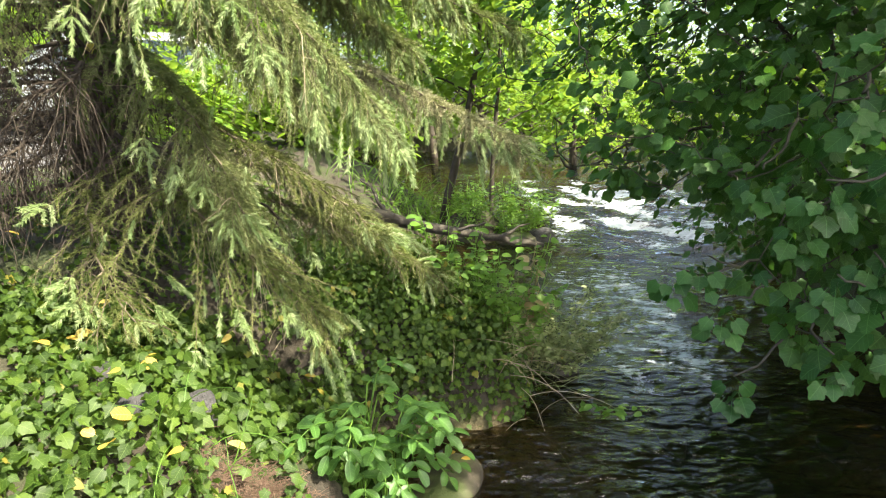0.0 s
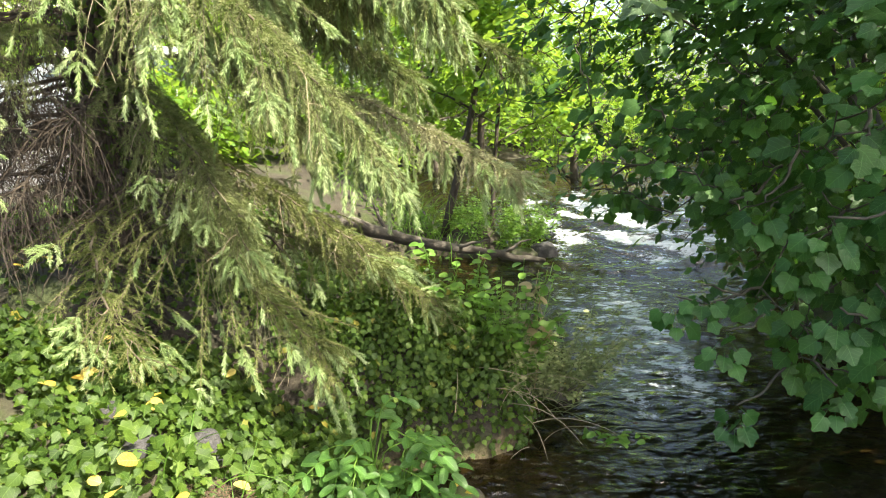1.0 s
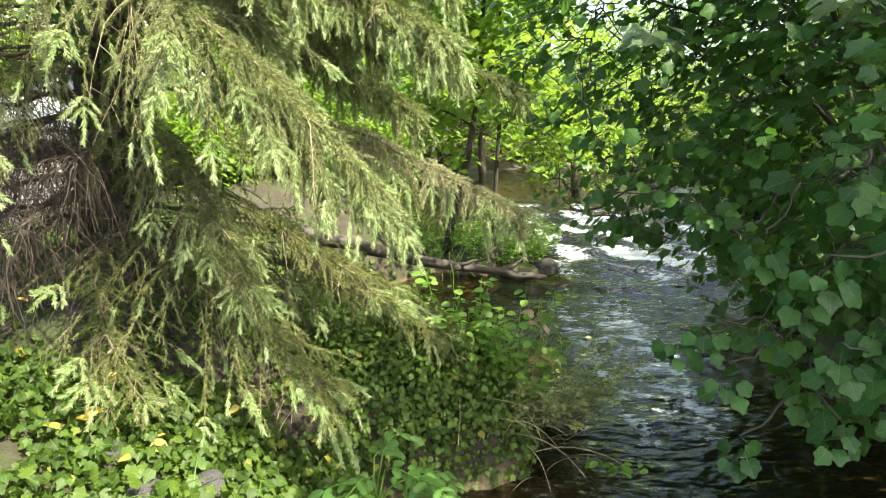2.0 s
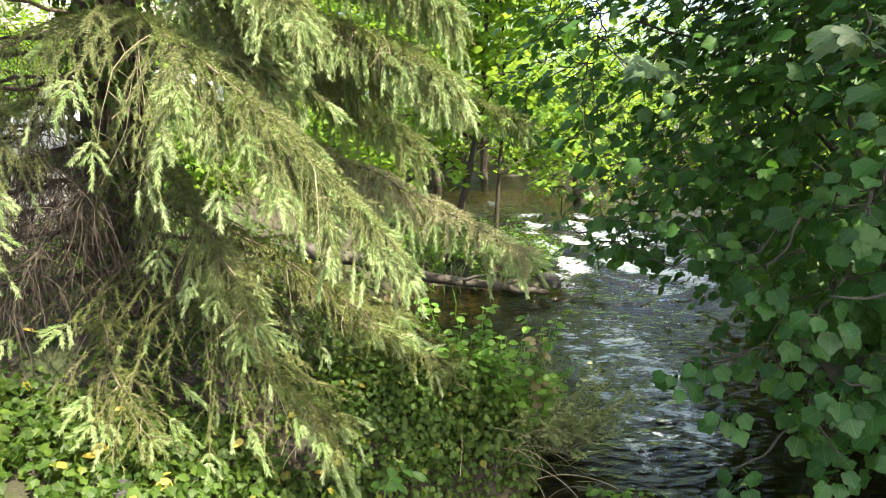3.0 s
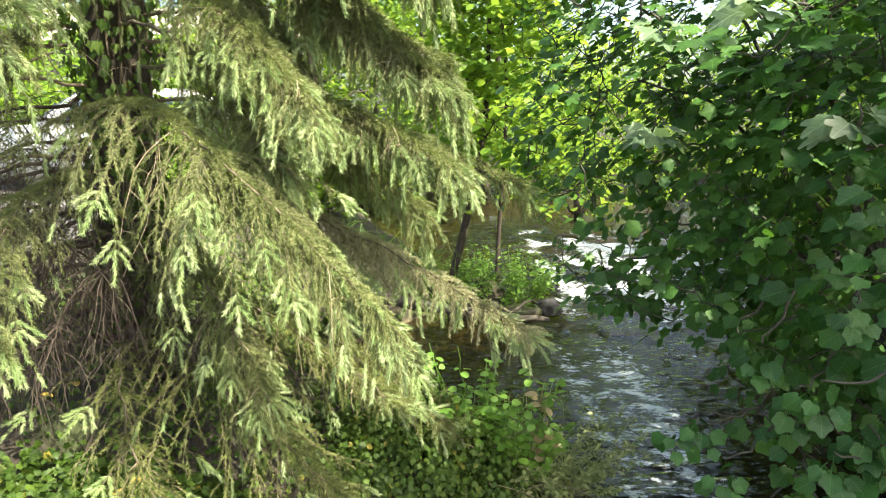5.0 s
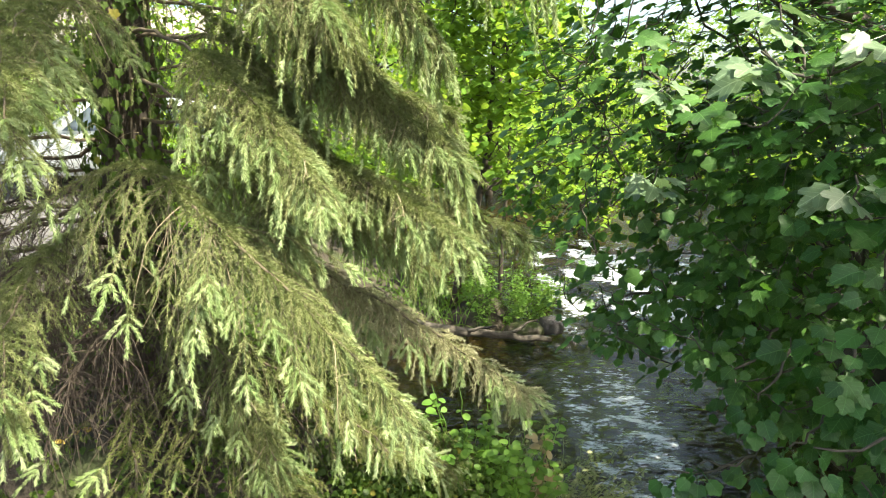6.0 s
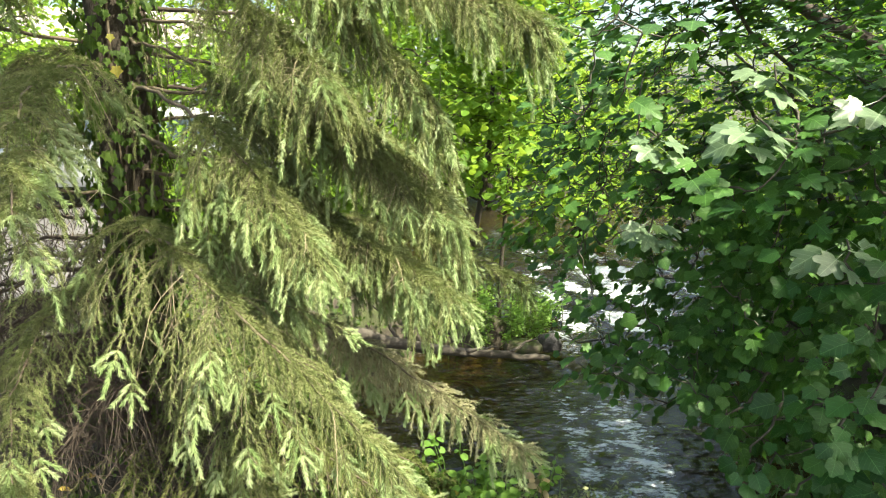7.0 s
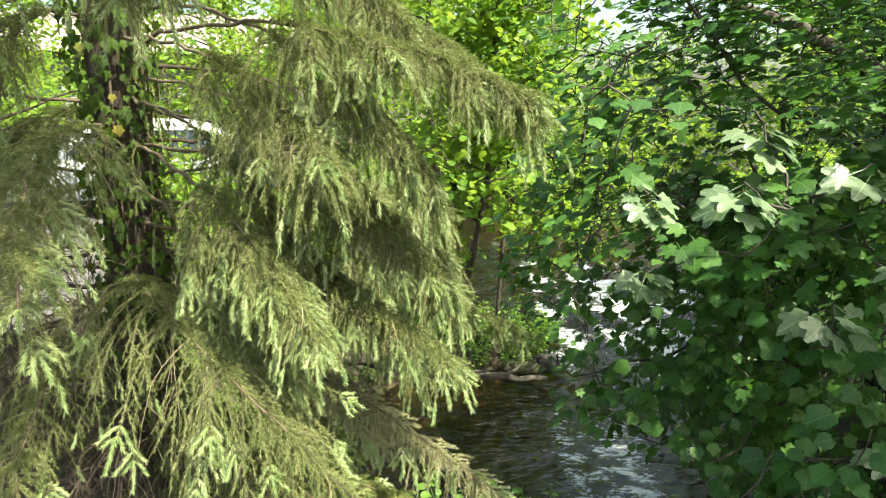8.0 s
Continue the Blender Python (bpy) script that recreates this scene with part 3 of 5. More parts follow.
part("trunk", Geo().tube(tp, tr, 18, 0.05), M_BARK, spruce, "dark furrowed bark")


def trunk_at(z):
    return np.array([np.interp(z, tp[:, 2], tp[:, c]) for c in range(3)])


# boughs over the bank and the water: height at the trunk, bend, tip, breadth, length of the tails, density, young shoots
for z, ctrl, tip, wd, tl, dn, tps in [
    (2.00, (-1.10, 1.95, 2.34), (-0.24, 1.95, 1.40), 0.62, 0.17, 1.15, 1.2),
    (2.62, (-0.95, 2.30, 2.66), (-0.50, 2.10, 2.08), 0.42, 0.16, 1.0, 1.6),
    (2.25, (-0.80, 2.60, 2.28), (-0.02, 2.28, 1.88), 0.36, 0.15, 1.0, 1.3),
    (2.05, (-0.50, 3.10, 2.18), (0.34, 2.98, 1.70), 0.32, 0.16, 1.0, 1.0),
    (2.75, (-0.70, 2.80, 2.78), (-0.06, 2.60, 2.20), 0.42, 0.19, 1.0, 1.3),
    (2.98, (-0.70, 2.30, 3.26), (0.24, 2.33, 2.84), 0.36, 0.22, 1.0, 0.9),
    (3.05, (-0.95, 2.50, 3.12), (-0.45, 2.25, 2.62), 0.46, 0.30, 1.1, 0.4),
    (2.88, (-0.90, 2.75, 2.98), (-0.35, 2.60, 2.42), 0.42, 0.30, 1.0, 0.3), (2.42, (-1.00, 2.40, 2.46), (-0.62, 2.22, 1.85), 0.36, 0.18, 1.0, 1.2),
    (2.35, (-0.85, 2.80, 2.42), (-0.30, 2.62, 1.90), 0.36, 0.20, 1.0, 0.8),
    (2.80, (-1.05, 2.65, 2.86), (-0.62, 2.50, 2.25), 0.36, 0.30, 1.0, 0.4),
    (2.10, (-0.90, 3.00, 2.22), (-0.15, 2.85, 1.62), 0.38, 0.18, 1.0, 0.9),
    (2.70, (-1.52, 2.20, 2.76), (-1.20, 1.70, 2.28), 0.40, 0.18, 1.0, 1.0),
    (2.75, (-1.85, 2.75, 2.86), (-1.80, 2.32, 2.30), 0.36, 0.20, 1.1, 0.5), (3.15, (-1.90, 2.70, 3.22), (-1.72, 2.25, 2.75), 0.36, 0.22, 1.1, 0.5),
    (2.40, (-1.95, 2.90, 2.50), (-2.00, 2.50, 2.00), 0.36, 0.20, 1.0, 0.5), (3.45, (-1.80, 2.60, 3.55), (-1.62, 2.12, 3.05), 0.36, 0.22, 1.1, 0.4),
    (1.80, (-1.70, 2.25, 1.85), (-1.42, 1.85, 1.40), 0.36, 0.16, 0.7, 0.6),
    (3.20, (-0.62, 2.50, 3.24), (-0.14, 2.36, 2.58), 0.42, 0.26, 1.0, 0.9), (2.60, (-0.60, 2.55, 2.66), (-0.02, 2.42, 2.12), 0.34, 0.20, 1.0, 1.1),
    (3.40, (-0.90, 2.70, 3.62), (-0.20, 2.50, 3.10), 0.45, 0.22, 1.0, 0.7),
    (3.50, (-1.20, 2.20, 3.72), (-0.90, 1.90, 3.20), 0.45, 0.22, 1.0, 0.6),
    (3.30, (-0.60, 3.10, 3.52), (0.12, 3.00, 2.95), 0.42, 0.22, 1.0, 0.7),
    (2.45, (-0.80, 3.05, 2.60), (-0.05, 3.05, 2.30), 0.36, 0.18, 1.0, 0.7),
    (1.90, (-1.00, 2.70, 1.98), (-0.50, 2.50, 1.32), 0.42, 0.20, 1.0, 0.4),
    (1.62, (-1.10, 2.50, 1.68), (-0.70, 2.20, 1.02), 0.40, 0.18, 0.9, 0.5),
]:
    bough(spruce, trunk_at(z), ctrl, tip, wd, tl, dn, tps, inner=0.16 if z < 2.1 or ctrl[0] < -1.4 else 0.48)
# one bough with paler beige needles
bough(spruce, trunk_at(1.74), (-0.70, 2.78, 1.78), (0.24, 2.25, 1.26), 0.27, 0.13, 1.3, 0.9, M_NEEDLE_PALE, 0.2)
# thinner boughs close over the ivy, in the shade-toned needles
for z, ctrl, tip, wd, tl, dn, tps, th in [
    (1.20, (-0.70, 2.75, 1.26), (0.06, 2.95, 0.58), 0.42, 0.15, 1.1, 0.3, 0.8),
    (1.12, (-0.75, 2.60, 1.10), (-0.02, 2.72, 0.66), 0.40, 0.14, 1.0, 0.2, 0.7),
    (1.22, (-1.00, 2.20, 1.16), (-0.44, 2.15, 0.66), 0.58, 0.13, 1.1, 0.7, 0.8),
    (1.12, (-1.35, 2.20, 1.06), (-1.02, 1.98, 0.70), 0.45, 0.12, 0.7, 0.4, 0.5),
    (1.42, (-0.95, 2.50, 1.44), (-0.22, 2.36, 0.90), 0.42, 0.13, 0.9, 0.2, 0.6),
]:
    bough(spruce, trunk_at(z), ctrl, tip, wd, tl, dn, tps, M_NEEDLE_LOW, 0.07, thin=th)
for z, az, ln, ri, tw, hg in [(1.55, -75, 0.75, 0.05, 60, 0.42), (1.35, -95, 0.70, 0.0, 60, 0.40), (1.25, -50, 0.85, 0.05, 60, 0.36), (1.50, -120, 0.80, 0.0, 70, 0.42), (1.80, -160, 0.95, 0.05, 60, 0.35),
                              (1.95, 175, 1.00, 0.0, 60, 0.3), (1.60, 165, 1.05, 0.0, 70, 0.3), (2.10, -175, 0.90, 0.05, 50, 0.3), (2.30, 10, 0.75, 0.1, 40, 0.3), (2.62, 25, 0.80, 0.1, 40, 0.3),
                              (2.95, 5, 0.90, 0.1, 40, 0.3), (2.05, 20, 0.70, 0.1, 40, 0.3), (1.15, -25, 1.00, 0.02, 70, 0.3), (1.40, -35, 0.90, 0.0, 60, 0.36), (1.10, -70, 0.65, 0.0, 50, 0.3), (1.05, -130, 0.90, 0.0, 70, 0.3), (1.25, -150, 1.00, 0.0, 80, 0.4), (1.45, 170, 1.10, 0.0, 70, 0.4),
                              (1.70, -140, 0.90, 0.0, 70, 0.45), (1.20, -110, 0.80, 0.0, 70, 0.36), (1.65, -100, 0.70, 0.0, 60, 0.45), (1.35, 185, 1.20, 0.0, 70, 0.35), (1.90, -125, 0.80, 0.0, 60, 0.4)]:
    dead_branch(spruce, trunk_at(z), az, ln, ri, tw, hg)
# the far side and the top
for i in range(34):
    z = 1.5 + 0.16 * i if i < 9 else 3.75 + (i - 9) * 0.2
    az = (150 + (i * 67) % 90) if i < 9 else (i * 137.5) % 360
    ln = (1.5 if i < 9 else 1.15 * (1 - max(0, z - 3.6) / 6.5)) * (0.8 + 0.3 * rng.random())
    p0 = trunk_at(z)
    o = np.array((math.cos(radians(az)), math.sin(radians(az)), 0.0)) * ln
    bough(spruce, p0, p0 + 0.55 * o + 0.15 * UP, p0 + o - 0.3 * UP, 0.45, 0.2, 0.8, 0.6, full=False)

# ---------------------------------------------------------------- fig tree


def curve_to(a, b, sag, n=9, wob=0.03):
    a, b = np.asarray(a, float), np.asarray(b, float)
    s = np.linspace(0, 1, n)[:, None]
    p = a + (b - a) * s
    p[:, 2] += sag * np.sin(s[:, 0] * math.pi)
    p[1:-1] += rng.normal(size=(n - 2, 3)) * wob
    return p


FIG_C, FIG_R = np.array((2.75, 3.75, 2.25)), np.array((2.3, 2.15, 2.3))
fig_foot = np.array((3.0, 3.9, float(height(3.0, 3.9)) - 0.05))
fig = thing("fig_tree", fig_foot, "broad leafy fig tree hanging over the dark water", "tree")
fork = fig_foot + (-0.15, -0.1, 0.7)
trunk = Geo().tube(curve_to(fig_foot, fork, 0, 6, 0.01), np.linspace(0.12, 0.09, 6), 12, 0.03)
part("trunk", trunk, M_FIGBARK, fig)
n_twig = 2600
dirs = unit(rng.normal(size=(n_twig * 2, 3)) * (1, 1, 0.9))
keep = (dirs[:, 0] < 0.9) & (dirs[:, 1] < 0.8)
dirs = dirs[keep][:n_twig]
shell = 0.55 + 0.50 * rng.random(len(dirs)) ** 0.6
lump = 1 + 0.10 * wavy(dirs[:, 0] * 3 + dirs[:, 2] * 2, dirs[:, 1] * 3 - dirs[:, 2] * 2, 1.0, 3)
ends = FIG_C + np.sign(dirs) * np.abs(dirs) ** 0.85 * FIG_R * (shell * lump)[:, None]
ends[:, 0] += 0.05 + 0.12 * np.clip(1.9 - ends[:, 2], -0.6, 1.6)
ok = (ends[:, 2] > 0.22 + 0.12 * rng.random(len(ends))) & (ends[:, 1] > np.where(ends[:, 0] > 2.1, 1.1, 1.75)) & ((ends[:, 1] < 4.1) | (ends[:, 0] > 2.1)) & (ends[:, 1] < 5.2)
ok &= ~((ends[:, 2] > 3.3) & (ends[:, 1] < 2.7) & (ends[:, 0] < 2.4))
ok &= ~((ends[:, 2] > 0.95) & (ends[:, 2] < 2.25) & (ends[:, 1] < 2.95) & (ends[:, 0] < 1.28))
ends, dirs = ends[ok], dirs[ok]
ok = ~((ends[:, 1] < 2.3) & (ends[:, 2] > 2.35) & (ends[:, 0] < 2.3))
ends, dirs = ends[ok], dirs[ok]
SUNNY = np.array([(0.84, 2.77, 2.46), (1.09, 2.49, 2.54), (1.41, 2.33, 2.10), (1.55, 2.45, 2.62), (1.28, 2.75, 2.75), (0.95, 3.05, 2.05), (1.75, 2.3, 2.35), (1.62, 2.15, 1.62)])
# second and third box: unseen leaves added to shade the ivy mound and elder
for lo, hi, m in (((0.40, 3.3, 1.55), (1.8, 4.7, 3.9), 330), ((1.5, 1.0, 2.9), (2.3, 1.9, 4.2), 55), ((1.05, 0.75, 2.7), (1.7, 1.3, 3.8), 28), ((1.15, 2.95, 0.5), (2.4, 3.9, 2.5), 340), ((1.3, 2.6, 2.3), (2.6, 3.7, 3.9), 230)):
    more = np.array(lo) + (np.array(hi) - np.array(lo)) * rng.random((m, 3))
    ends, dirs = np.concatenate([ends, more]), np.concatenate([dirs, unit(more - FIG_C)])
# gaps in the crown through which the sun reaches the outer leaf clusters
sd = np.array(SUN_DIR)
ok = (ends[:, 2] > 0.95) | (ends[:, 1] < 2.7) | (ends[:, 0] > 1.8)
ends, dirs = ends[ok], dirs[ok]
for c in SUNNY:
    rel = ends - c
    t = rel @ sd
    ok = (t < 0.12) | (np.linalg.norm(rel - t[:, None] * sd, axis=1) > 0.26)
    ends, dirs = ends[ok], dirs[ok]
mains = []
for k in range(26):
    a = radians(90 + k * 13.8)
    tgt = FIG_C + np.array((math.cos(a), math.sin(a), (-0.65, 0.0, 0.6)[k % 3])) * FIG_R * (0.6 + 0.3 * rng.random())
    c = curve_to(fork, tgt, 0.25, 12, 0.03)
    part("limb", Geo().tube(c, np.linspace(0.020, 0.006, 12), 7, 0.04), M_FIGBARK, fig)
    mains.append(c)
allm = np.concatenate([c[3:] for c in mains])
tw = Geo()
reach = ((ends[:, None] - allm[None]) ** 2).sum(-1).min(1)
pool = np.zeros((len(allm) + 3 * len(ends), 3))
pool[:len(allm)] = allm
used = len(allm)
for i in np.argsort(reach):
    e = ends[i]
    j = np.argmin(((pool[:used] - e) ** 2).sum(1) + 0.01 * rng.random(used))
    c = curve_to(pool[j], e, -0.02, 5, 0.008)
    tw.tube(c, np.linspace(0.005, 0.0028, 5), 3)
    pool[used:used + 3] = c[(1, 2, 3), :]
    used += 3
tagged(part("branchwork", tw, M_FIGBARK, fig), kind="stuff")
per = 6
eP = np.repeat(ends, per, 0) + rng.normal(size=(len(ends) * per, 3)) * 0.05
out = np.repeat(dirs, per, 0)
ang = rng.random(len(eP)) * 2 * math.pi
way = unit(out * 0.7 + np.stack([np.cos(ang), np.sin(ang), np.zeros(len(eP))], -1) * 0.9 + np.array((0, 0, -0.38)) + rng.normal(size=eP.shape) * 0.15)
nor = unit(UP * 0.9 + out * 0.55 + rng.normal(size=eP.shape) * 0.28)
size = (0.065 + 0.07 * rng.random(len(eP)) ** 1.2) * np.clip(1.12 - 0.08 * eP[:, 1], 0.75, 0.95) * np.clip(0.7 + 0.2 * eP[:, 0], 0.8, 1.0)
eP = eP + way * 0.05
rot = axes(way, nor)
near = (eP[:, 1] < 2.75) & (eP[:, 0] < 2.0)
high = eP[:, 2] > 1.9
order = np.argsort(np.where(near, (eP[:, 0] - 1.3) ** 2 + (eP[:, 1] - 2.1) ** 2 + 0.2 * (eP[:, 2] - 1.4) ** 2, 99))[:150]
single = np.zeros(len(eP), bool)
single[order] = True
crown = Geo()
kind = rng.random(len(eP))
deep = (kind < np.where(high, 0.55, 0.12))
rest = ~single
for leafv, sel in ((FIG_DEEP, deep), (FIG, ~deep & (kind < 0.62)), (FIG_B, ~deep & (kind >= 0.62))):
    q = sel & rest
    bake(crown, leafv, eP[q], rot[q], size[q])
tagged(part("crown", crown, M_FIG, fig), kind="stuff")
for leafv, sel in ((FIG_DEEP, deep), (FIG, ~deep & (kind < 0.62)), (FIG_B, ~deep & (kind >= 0.62))):
    q = sel & single
    g = Geo()
    g.add(leafv[0], leafv[1], leafv[0][:, :2])
    pieces("leaf", [g.mesh("leaf", M_FIG_OBJ)], eP[q], rot[q], size[q] * 1.08, fig)



def rosette(tree, meshes, centre, count, size, lean, tilt):
    """A shoot that ends in a whorl of broad leaves on long stalks."""
    c = np.asarray(centre, float)
    j = np.argmin(((pool[:used] - c) ** 2).sum(1))
    part("twig", Geo().tube(curve_to(pool[j], c, -0.03, 7, 0.008), np.linspace(0.007, 0.004, 7), 5), M_FIGBARK, tree)
    a = np.arange(count) * 2.4 + rng.random()
    w = unit(np.stack([np.cos(a), np.sin(a), -0.25 - 0.35 * rng.random(count)], -1) + np.array(lean))
    nr = unit(np.array(tilt) + 0.22 * rng.normal(size=(count, 3)))
    sz = size * (0.7 + 0.45 * rng.random(count))
    pieces("leaf", meshes, c + w * (0.03 + 0.05 * rng.random((count, 1))) - UP * 0.012 * np.arange(count)[:, None], axes(w, nr), sz, tree)


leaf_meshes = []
for leafv, mat in ((FIG_DEEP, M_FIG_SUNLIT), (FIG, M_FIG_OBJ), (FIG_B, M_FIG_OBJ)):
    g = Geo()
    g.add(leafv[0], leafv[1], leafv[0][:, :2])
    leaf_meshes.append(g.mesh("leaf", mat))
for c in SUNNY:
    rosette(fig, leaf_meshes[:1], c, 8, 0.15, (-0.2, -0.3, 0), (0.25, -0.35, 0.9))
for c in [(1.23, 2.06, 1.16), (1.08, 2.56, 0.78), (0.98, 2.60, 0.72), (1.25, 2.50, 0.26), (1.22, 2.42, 1.16), (1.42, 2.20, 0.80), (1.50, 2.26, 0.46), (1.58, 2.15, 1.20), (1.36, 2.12, 1.42), (1.14, 2.45, 0.62), (1.34, 2.36, 0.98), (1.62, 2.30, 0.86)]:
    rosette(fig, leaf_meshes[1:], c, 8, 0.09, (-0.1, -0.2, -0.55), (-0.15, -0.75, 0.7))

# ---------------------------------------------------------------- ivy on the bank


def normal_at(x, y):
    e = 0.05
    return unit(np.stack([-(height(x + e, y) - height(x - e, y)) / (2 * e), -(height(x, y + e) - height(x, y - e)) / (2 * e), np.ones_like(x)], -1))


ivy = thing("ivy_cover", (-1.0, 2.0, float(height(-1.0, 2.0))), "dense green ivy creeping over the bank", "ivy")
n = 13000
ix, iy = -3.4 + 4.1 * rng.random(n) ** 0.85, 0.2 + 5.8 * rng.random(n) ** 1.15
for sx, sy, cx, cy, m in ((0.5, 0.5, -0.5, 2.1, 2600),):
    ix = np.concatenate([ix, cx + sx * rng.random(m)])
    iy = np.concatenate([iy, cy + sy * rng.random(m)])
    n += m
more = 5200
ix = np.concatenate([ix, -1.7 + 1.35 * rng.random(more)])
iy = np.concatenate([iy, 1.25 + 1.1 * rng.random(more)])
n += more
extra = 4800
ix = np.concatenate([ix, -0.02 + 0.30 * rng.normal(size=extra)])
iy = np.concatenate([iy, 2.66 + 0.17 * rng.normal(size=extra)])
n += extra
for cx, cy, wx_, wy_, m in ((-1.5, 2.0, 1.35, 1.1, 1700), (-2.6, 3.1, 2.3, 2.6, 2600)):
    ix = np.concatenate([ix, cx + wx_ * rng.random(m)])
    iy = np.concatenate([iy, cy + wy_ * rng.random(m)])
    n += m
gap_l = edge_left(iy) - ix
ok = (gap_l > -0.06) & (rng.random(n) < np.clip(1.25 - 0.18 * (iy - 2.2), 0.35, 1)) & ((wavy(ix, iy, 0.16, 6) > -0.62) | ((iy > 1.95) & (rng.random(n) < 0.7)))
ok &= (iy > 0.75 + 0.45 * wavy(ix, iy, 0.5, 2) + 0.25 * rng.random(n)) & (ix > -2.9 + 0.5 * wavy(iy, ix, 0.6, 1) - 0.3 * rng.random(n))
litter = ((ix + 0.60) / 0.15) ** 2 + ((iy - 1.70) / 0.10) ** 2 < 1
ok &= ~(litter & (rng.random(n) < 0.85))
STONES = ((-0.92, 1.74), (-0.79, 1.87), (-1.10, 1.92))
for sx, sy in STONES:
    ok &= ~(((ix - sx) / 0.042) ** 2 + ((iy - sy + 0.03) / 0.05) ** 2 < 1)
ix, iy = ix[ok], iy[ok]
nr = normal_at(ix, iy)
lift = 0.015 + 0.10 * rng.random(len(ix)) ** 1.6
mound = np.exp(-((ix - 0.02) / 0.45) ** 2 - ((iy - 2.85) / 0.28) ** 2)
ip = np.stack([ix, iy, height(ix, iy) + lift + mound * 0.30 * rng.random(len(ix))], -1)
toward = unit(np.stack([0.1 - ix, -iy, np.full(len(ix), 1.2)], -1))
inr = unit(nr * 0.6 + toward * 0.5 + rng.normal(size=nr.shape) * 0.45)
a = rng.random(len(ix)) * 2 * math.pi
iway = unit(np.stack([np.cos(a), np.sin(a), np.full(len(a), -0.5)], -1))
isz = (0.027 + 0.031 * rng.random(len(ix))) * np.where(iy > 3.1, 1.25, np.where(iy > 2.35, 0.78, 1.0))
irot = axes(iway, inr)
near = np.argsort((ix + 0.9) ** 2 + (iy - 1.75) ** 2)[:300]
single = np.zeros(len(ix), bool)
single[near] = True
half = rng.random(len(ix)) < 0.6
cover = Geo()
for leafv, q in ((IVY, half & ~single), (IVY_B, ~half & ~single)):
    bake(cover, leafv, ip[q], irot[q], isz[q])
tagged(part("foliage", cover, M_IVY, ivy), kind="stuff")
for leafv, q in ((IVY, half & single), (IVY_B, ~half & single)):
    g = Geo()
    g.add(leafv[0], leafv[1], leafv[0][:, :2])
    pieces("leaf", [g.mesh("leaf", M_IVY_OBJ)], ip[q], irot[q], isz[q] * 1.1, ivy)

trunk_ivy = thing("trunk_ivy", trunk_at(1.2), "dark ivy climbing the spruce trunk", "ivy")
n = 2000
z = BASE + 3.0 * rng.random(n)
a = rng.random(n) * 2 * math.pi
c = np.stack([trunk_at(t) for t in z])
rd = np.stack([np.cos(a), np.sin(a), np.zeros(n)], -1)
g = Geo()
bake(g, IVY, c + rd * (0.135 + 0.06 * rng.random((n, 1))), axes(unit(rd * 0.3 + (0, 0, -1.0)), unit(rd + 0.4 * UP + 0.3 * rng.normal(size=(n, 3)))), 0.035 + 0.035 * rng.random(n))
part("foliage", g, M_IVY, trunk_ivy)
g = Geo()
for k in range(9):
    a0 = rng.random() * 6.28
    zz = np.linspace(BASE, BASE + 2.0 + rng.random() * 1.5, 14)
    aa = a0 + 0.25 * np.sin(zz * 2 + k)
    cc = np.stack([trunk_at(t) for t in zz])
    g.tube(cc + np.stack([np.cos(aa), np.sin(aa), np.zeros(14)], -1) * 0.132, 0.006, 5)
part("stem", g, M_TWIG, trunk_ivy)

# ---------------------------------------------------------------- stones, log, litter


def stone(name, place, size, mat, label, seed, turn=0.0):
    """A worn stone: a ball pushed out of round, flatter on some sides."""
    bm = bmesh.new()
    bmesh.ops.create_icosphere(bm, subdivisions=4 if size[0] > 0.13 or name == "stone" else 3, radius=1)
    for v in bm.verts:
        p = v.co.copy()
        k = 1 + 0.22 * noise.noise(p * 1.1 + Vector((seed, 0, 0))) + 0.10 * noise.noise(p * 2.7 + Vector((0, seed, 0))) + 0.03 * noise.noise(p * 8)
        q = p * k
        v.co = Vector((math.copysign(abs(q.x) ** 0.85, q.x) * size[0], math.copysign(abs(q.y) ** 0.85, q.y) * size[1], math.copysign(abs(q.z) ** 0.8, q.z) * size[2]))
    me = bpy.data.meshes.new(name)
    bm.to_mesh(me)
    bm.free()
    for poly in me.polygons:
        poly.use_smooth = True
    me.materials.append(mat)
    ob = new(name, me)
    ob.matrix_world = pose(*place, 0, 0, turn)
    return tagged(ob, label, "stone")


stone("boulder", (-0.01, 2.10, -0.03), (0.11, 0.25, 0.085), M_WETSTONE, "mossy brown boulder at the water's edge", 1.0, -25)
stone("boulder", (0.33, 2.86, 0.0), (0.12, 0.08, 0.09), M_WETSTONE, "wet stone under the ivy at the waterline", 4.0, 30)
stone("boulder", (0.62, 3.16, -0.02), (0.14, 0.10, 0.10), M_WETSTONE, "dark wet stone at the tip of the bank", 6.0, 10)
stone("stone", (-0.92, 1.74, height(-0.92, 1.74) + 0.0), (0.065, 0.05, 0.06), M_STONE, "grey stone among the ivy", 2.0)
stone("stone", (-0.79, 1.87, height(-0.79, 1.87) + 0.01), (0.055, 0.045, 0.075), M_STONE, "grey stone among the ivy", 3.0)
stone("stone", (-1.10, 1.92, height(-1.10, 1.92) - 0.01), (0.055, 0.045, 0.045), M_STONE, "reddish grey stone among the ivy", 5.0)
stone("river_rock", (1.16, 6.32, 0.06), (0.14, 0.11, 0.10), M_STONE, "pale rock beside the rapid with yellow leaves", 7.0)
stone("river_rock", (0.86, 6.24, 0.04), (0.20, 0.12, 0.08), M_WETSTONE, "dark mossy rock beside the log", 8.0)
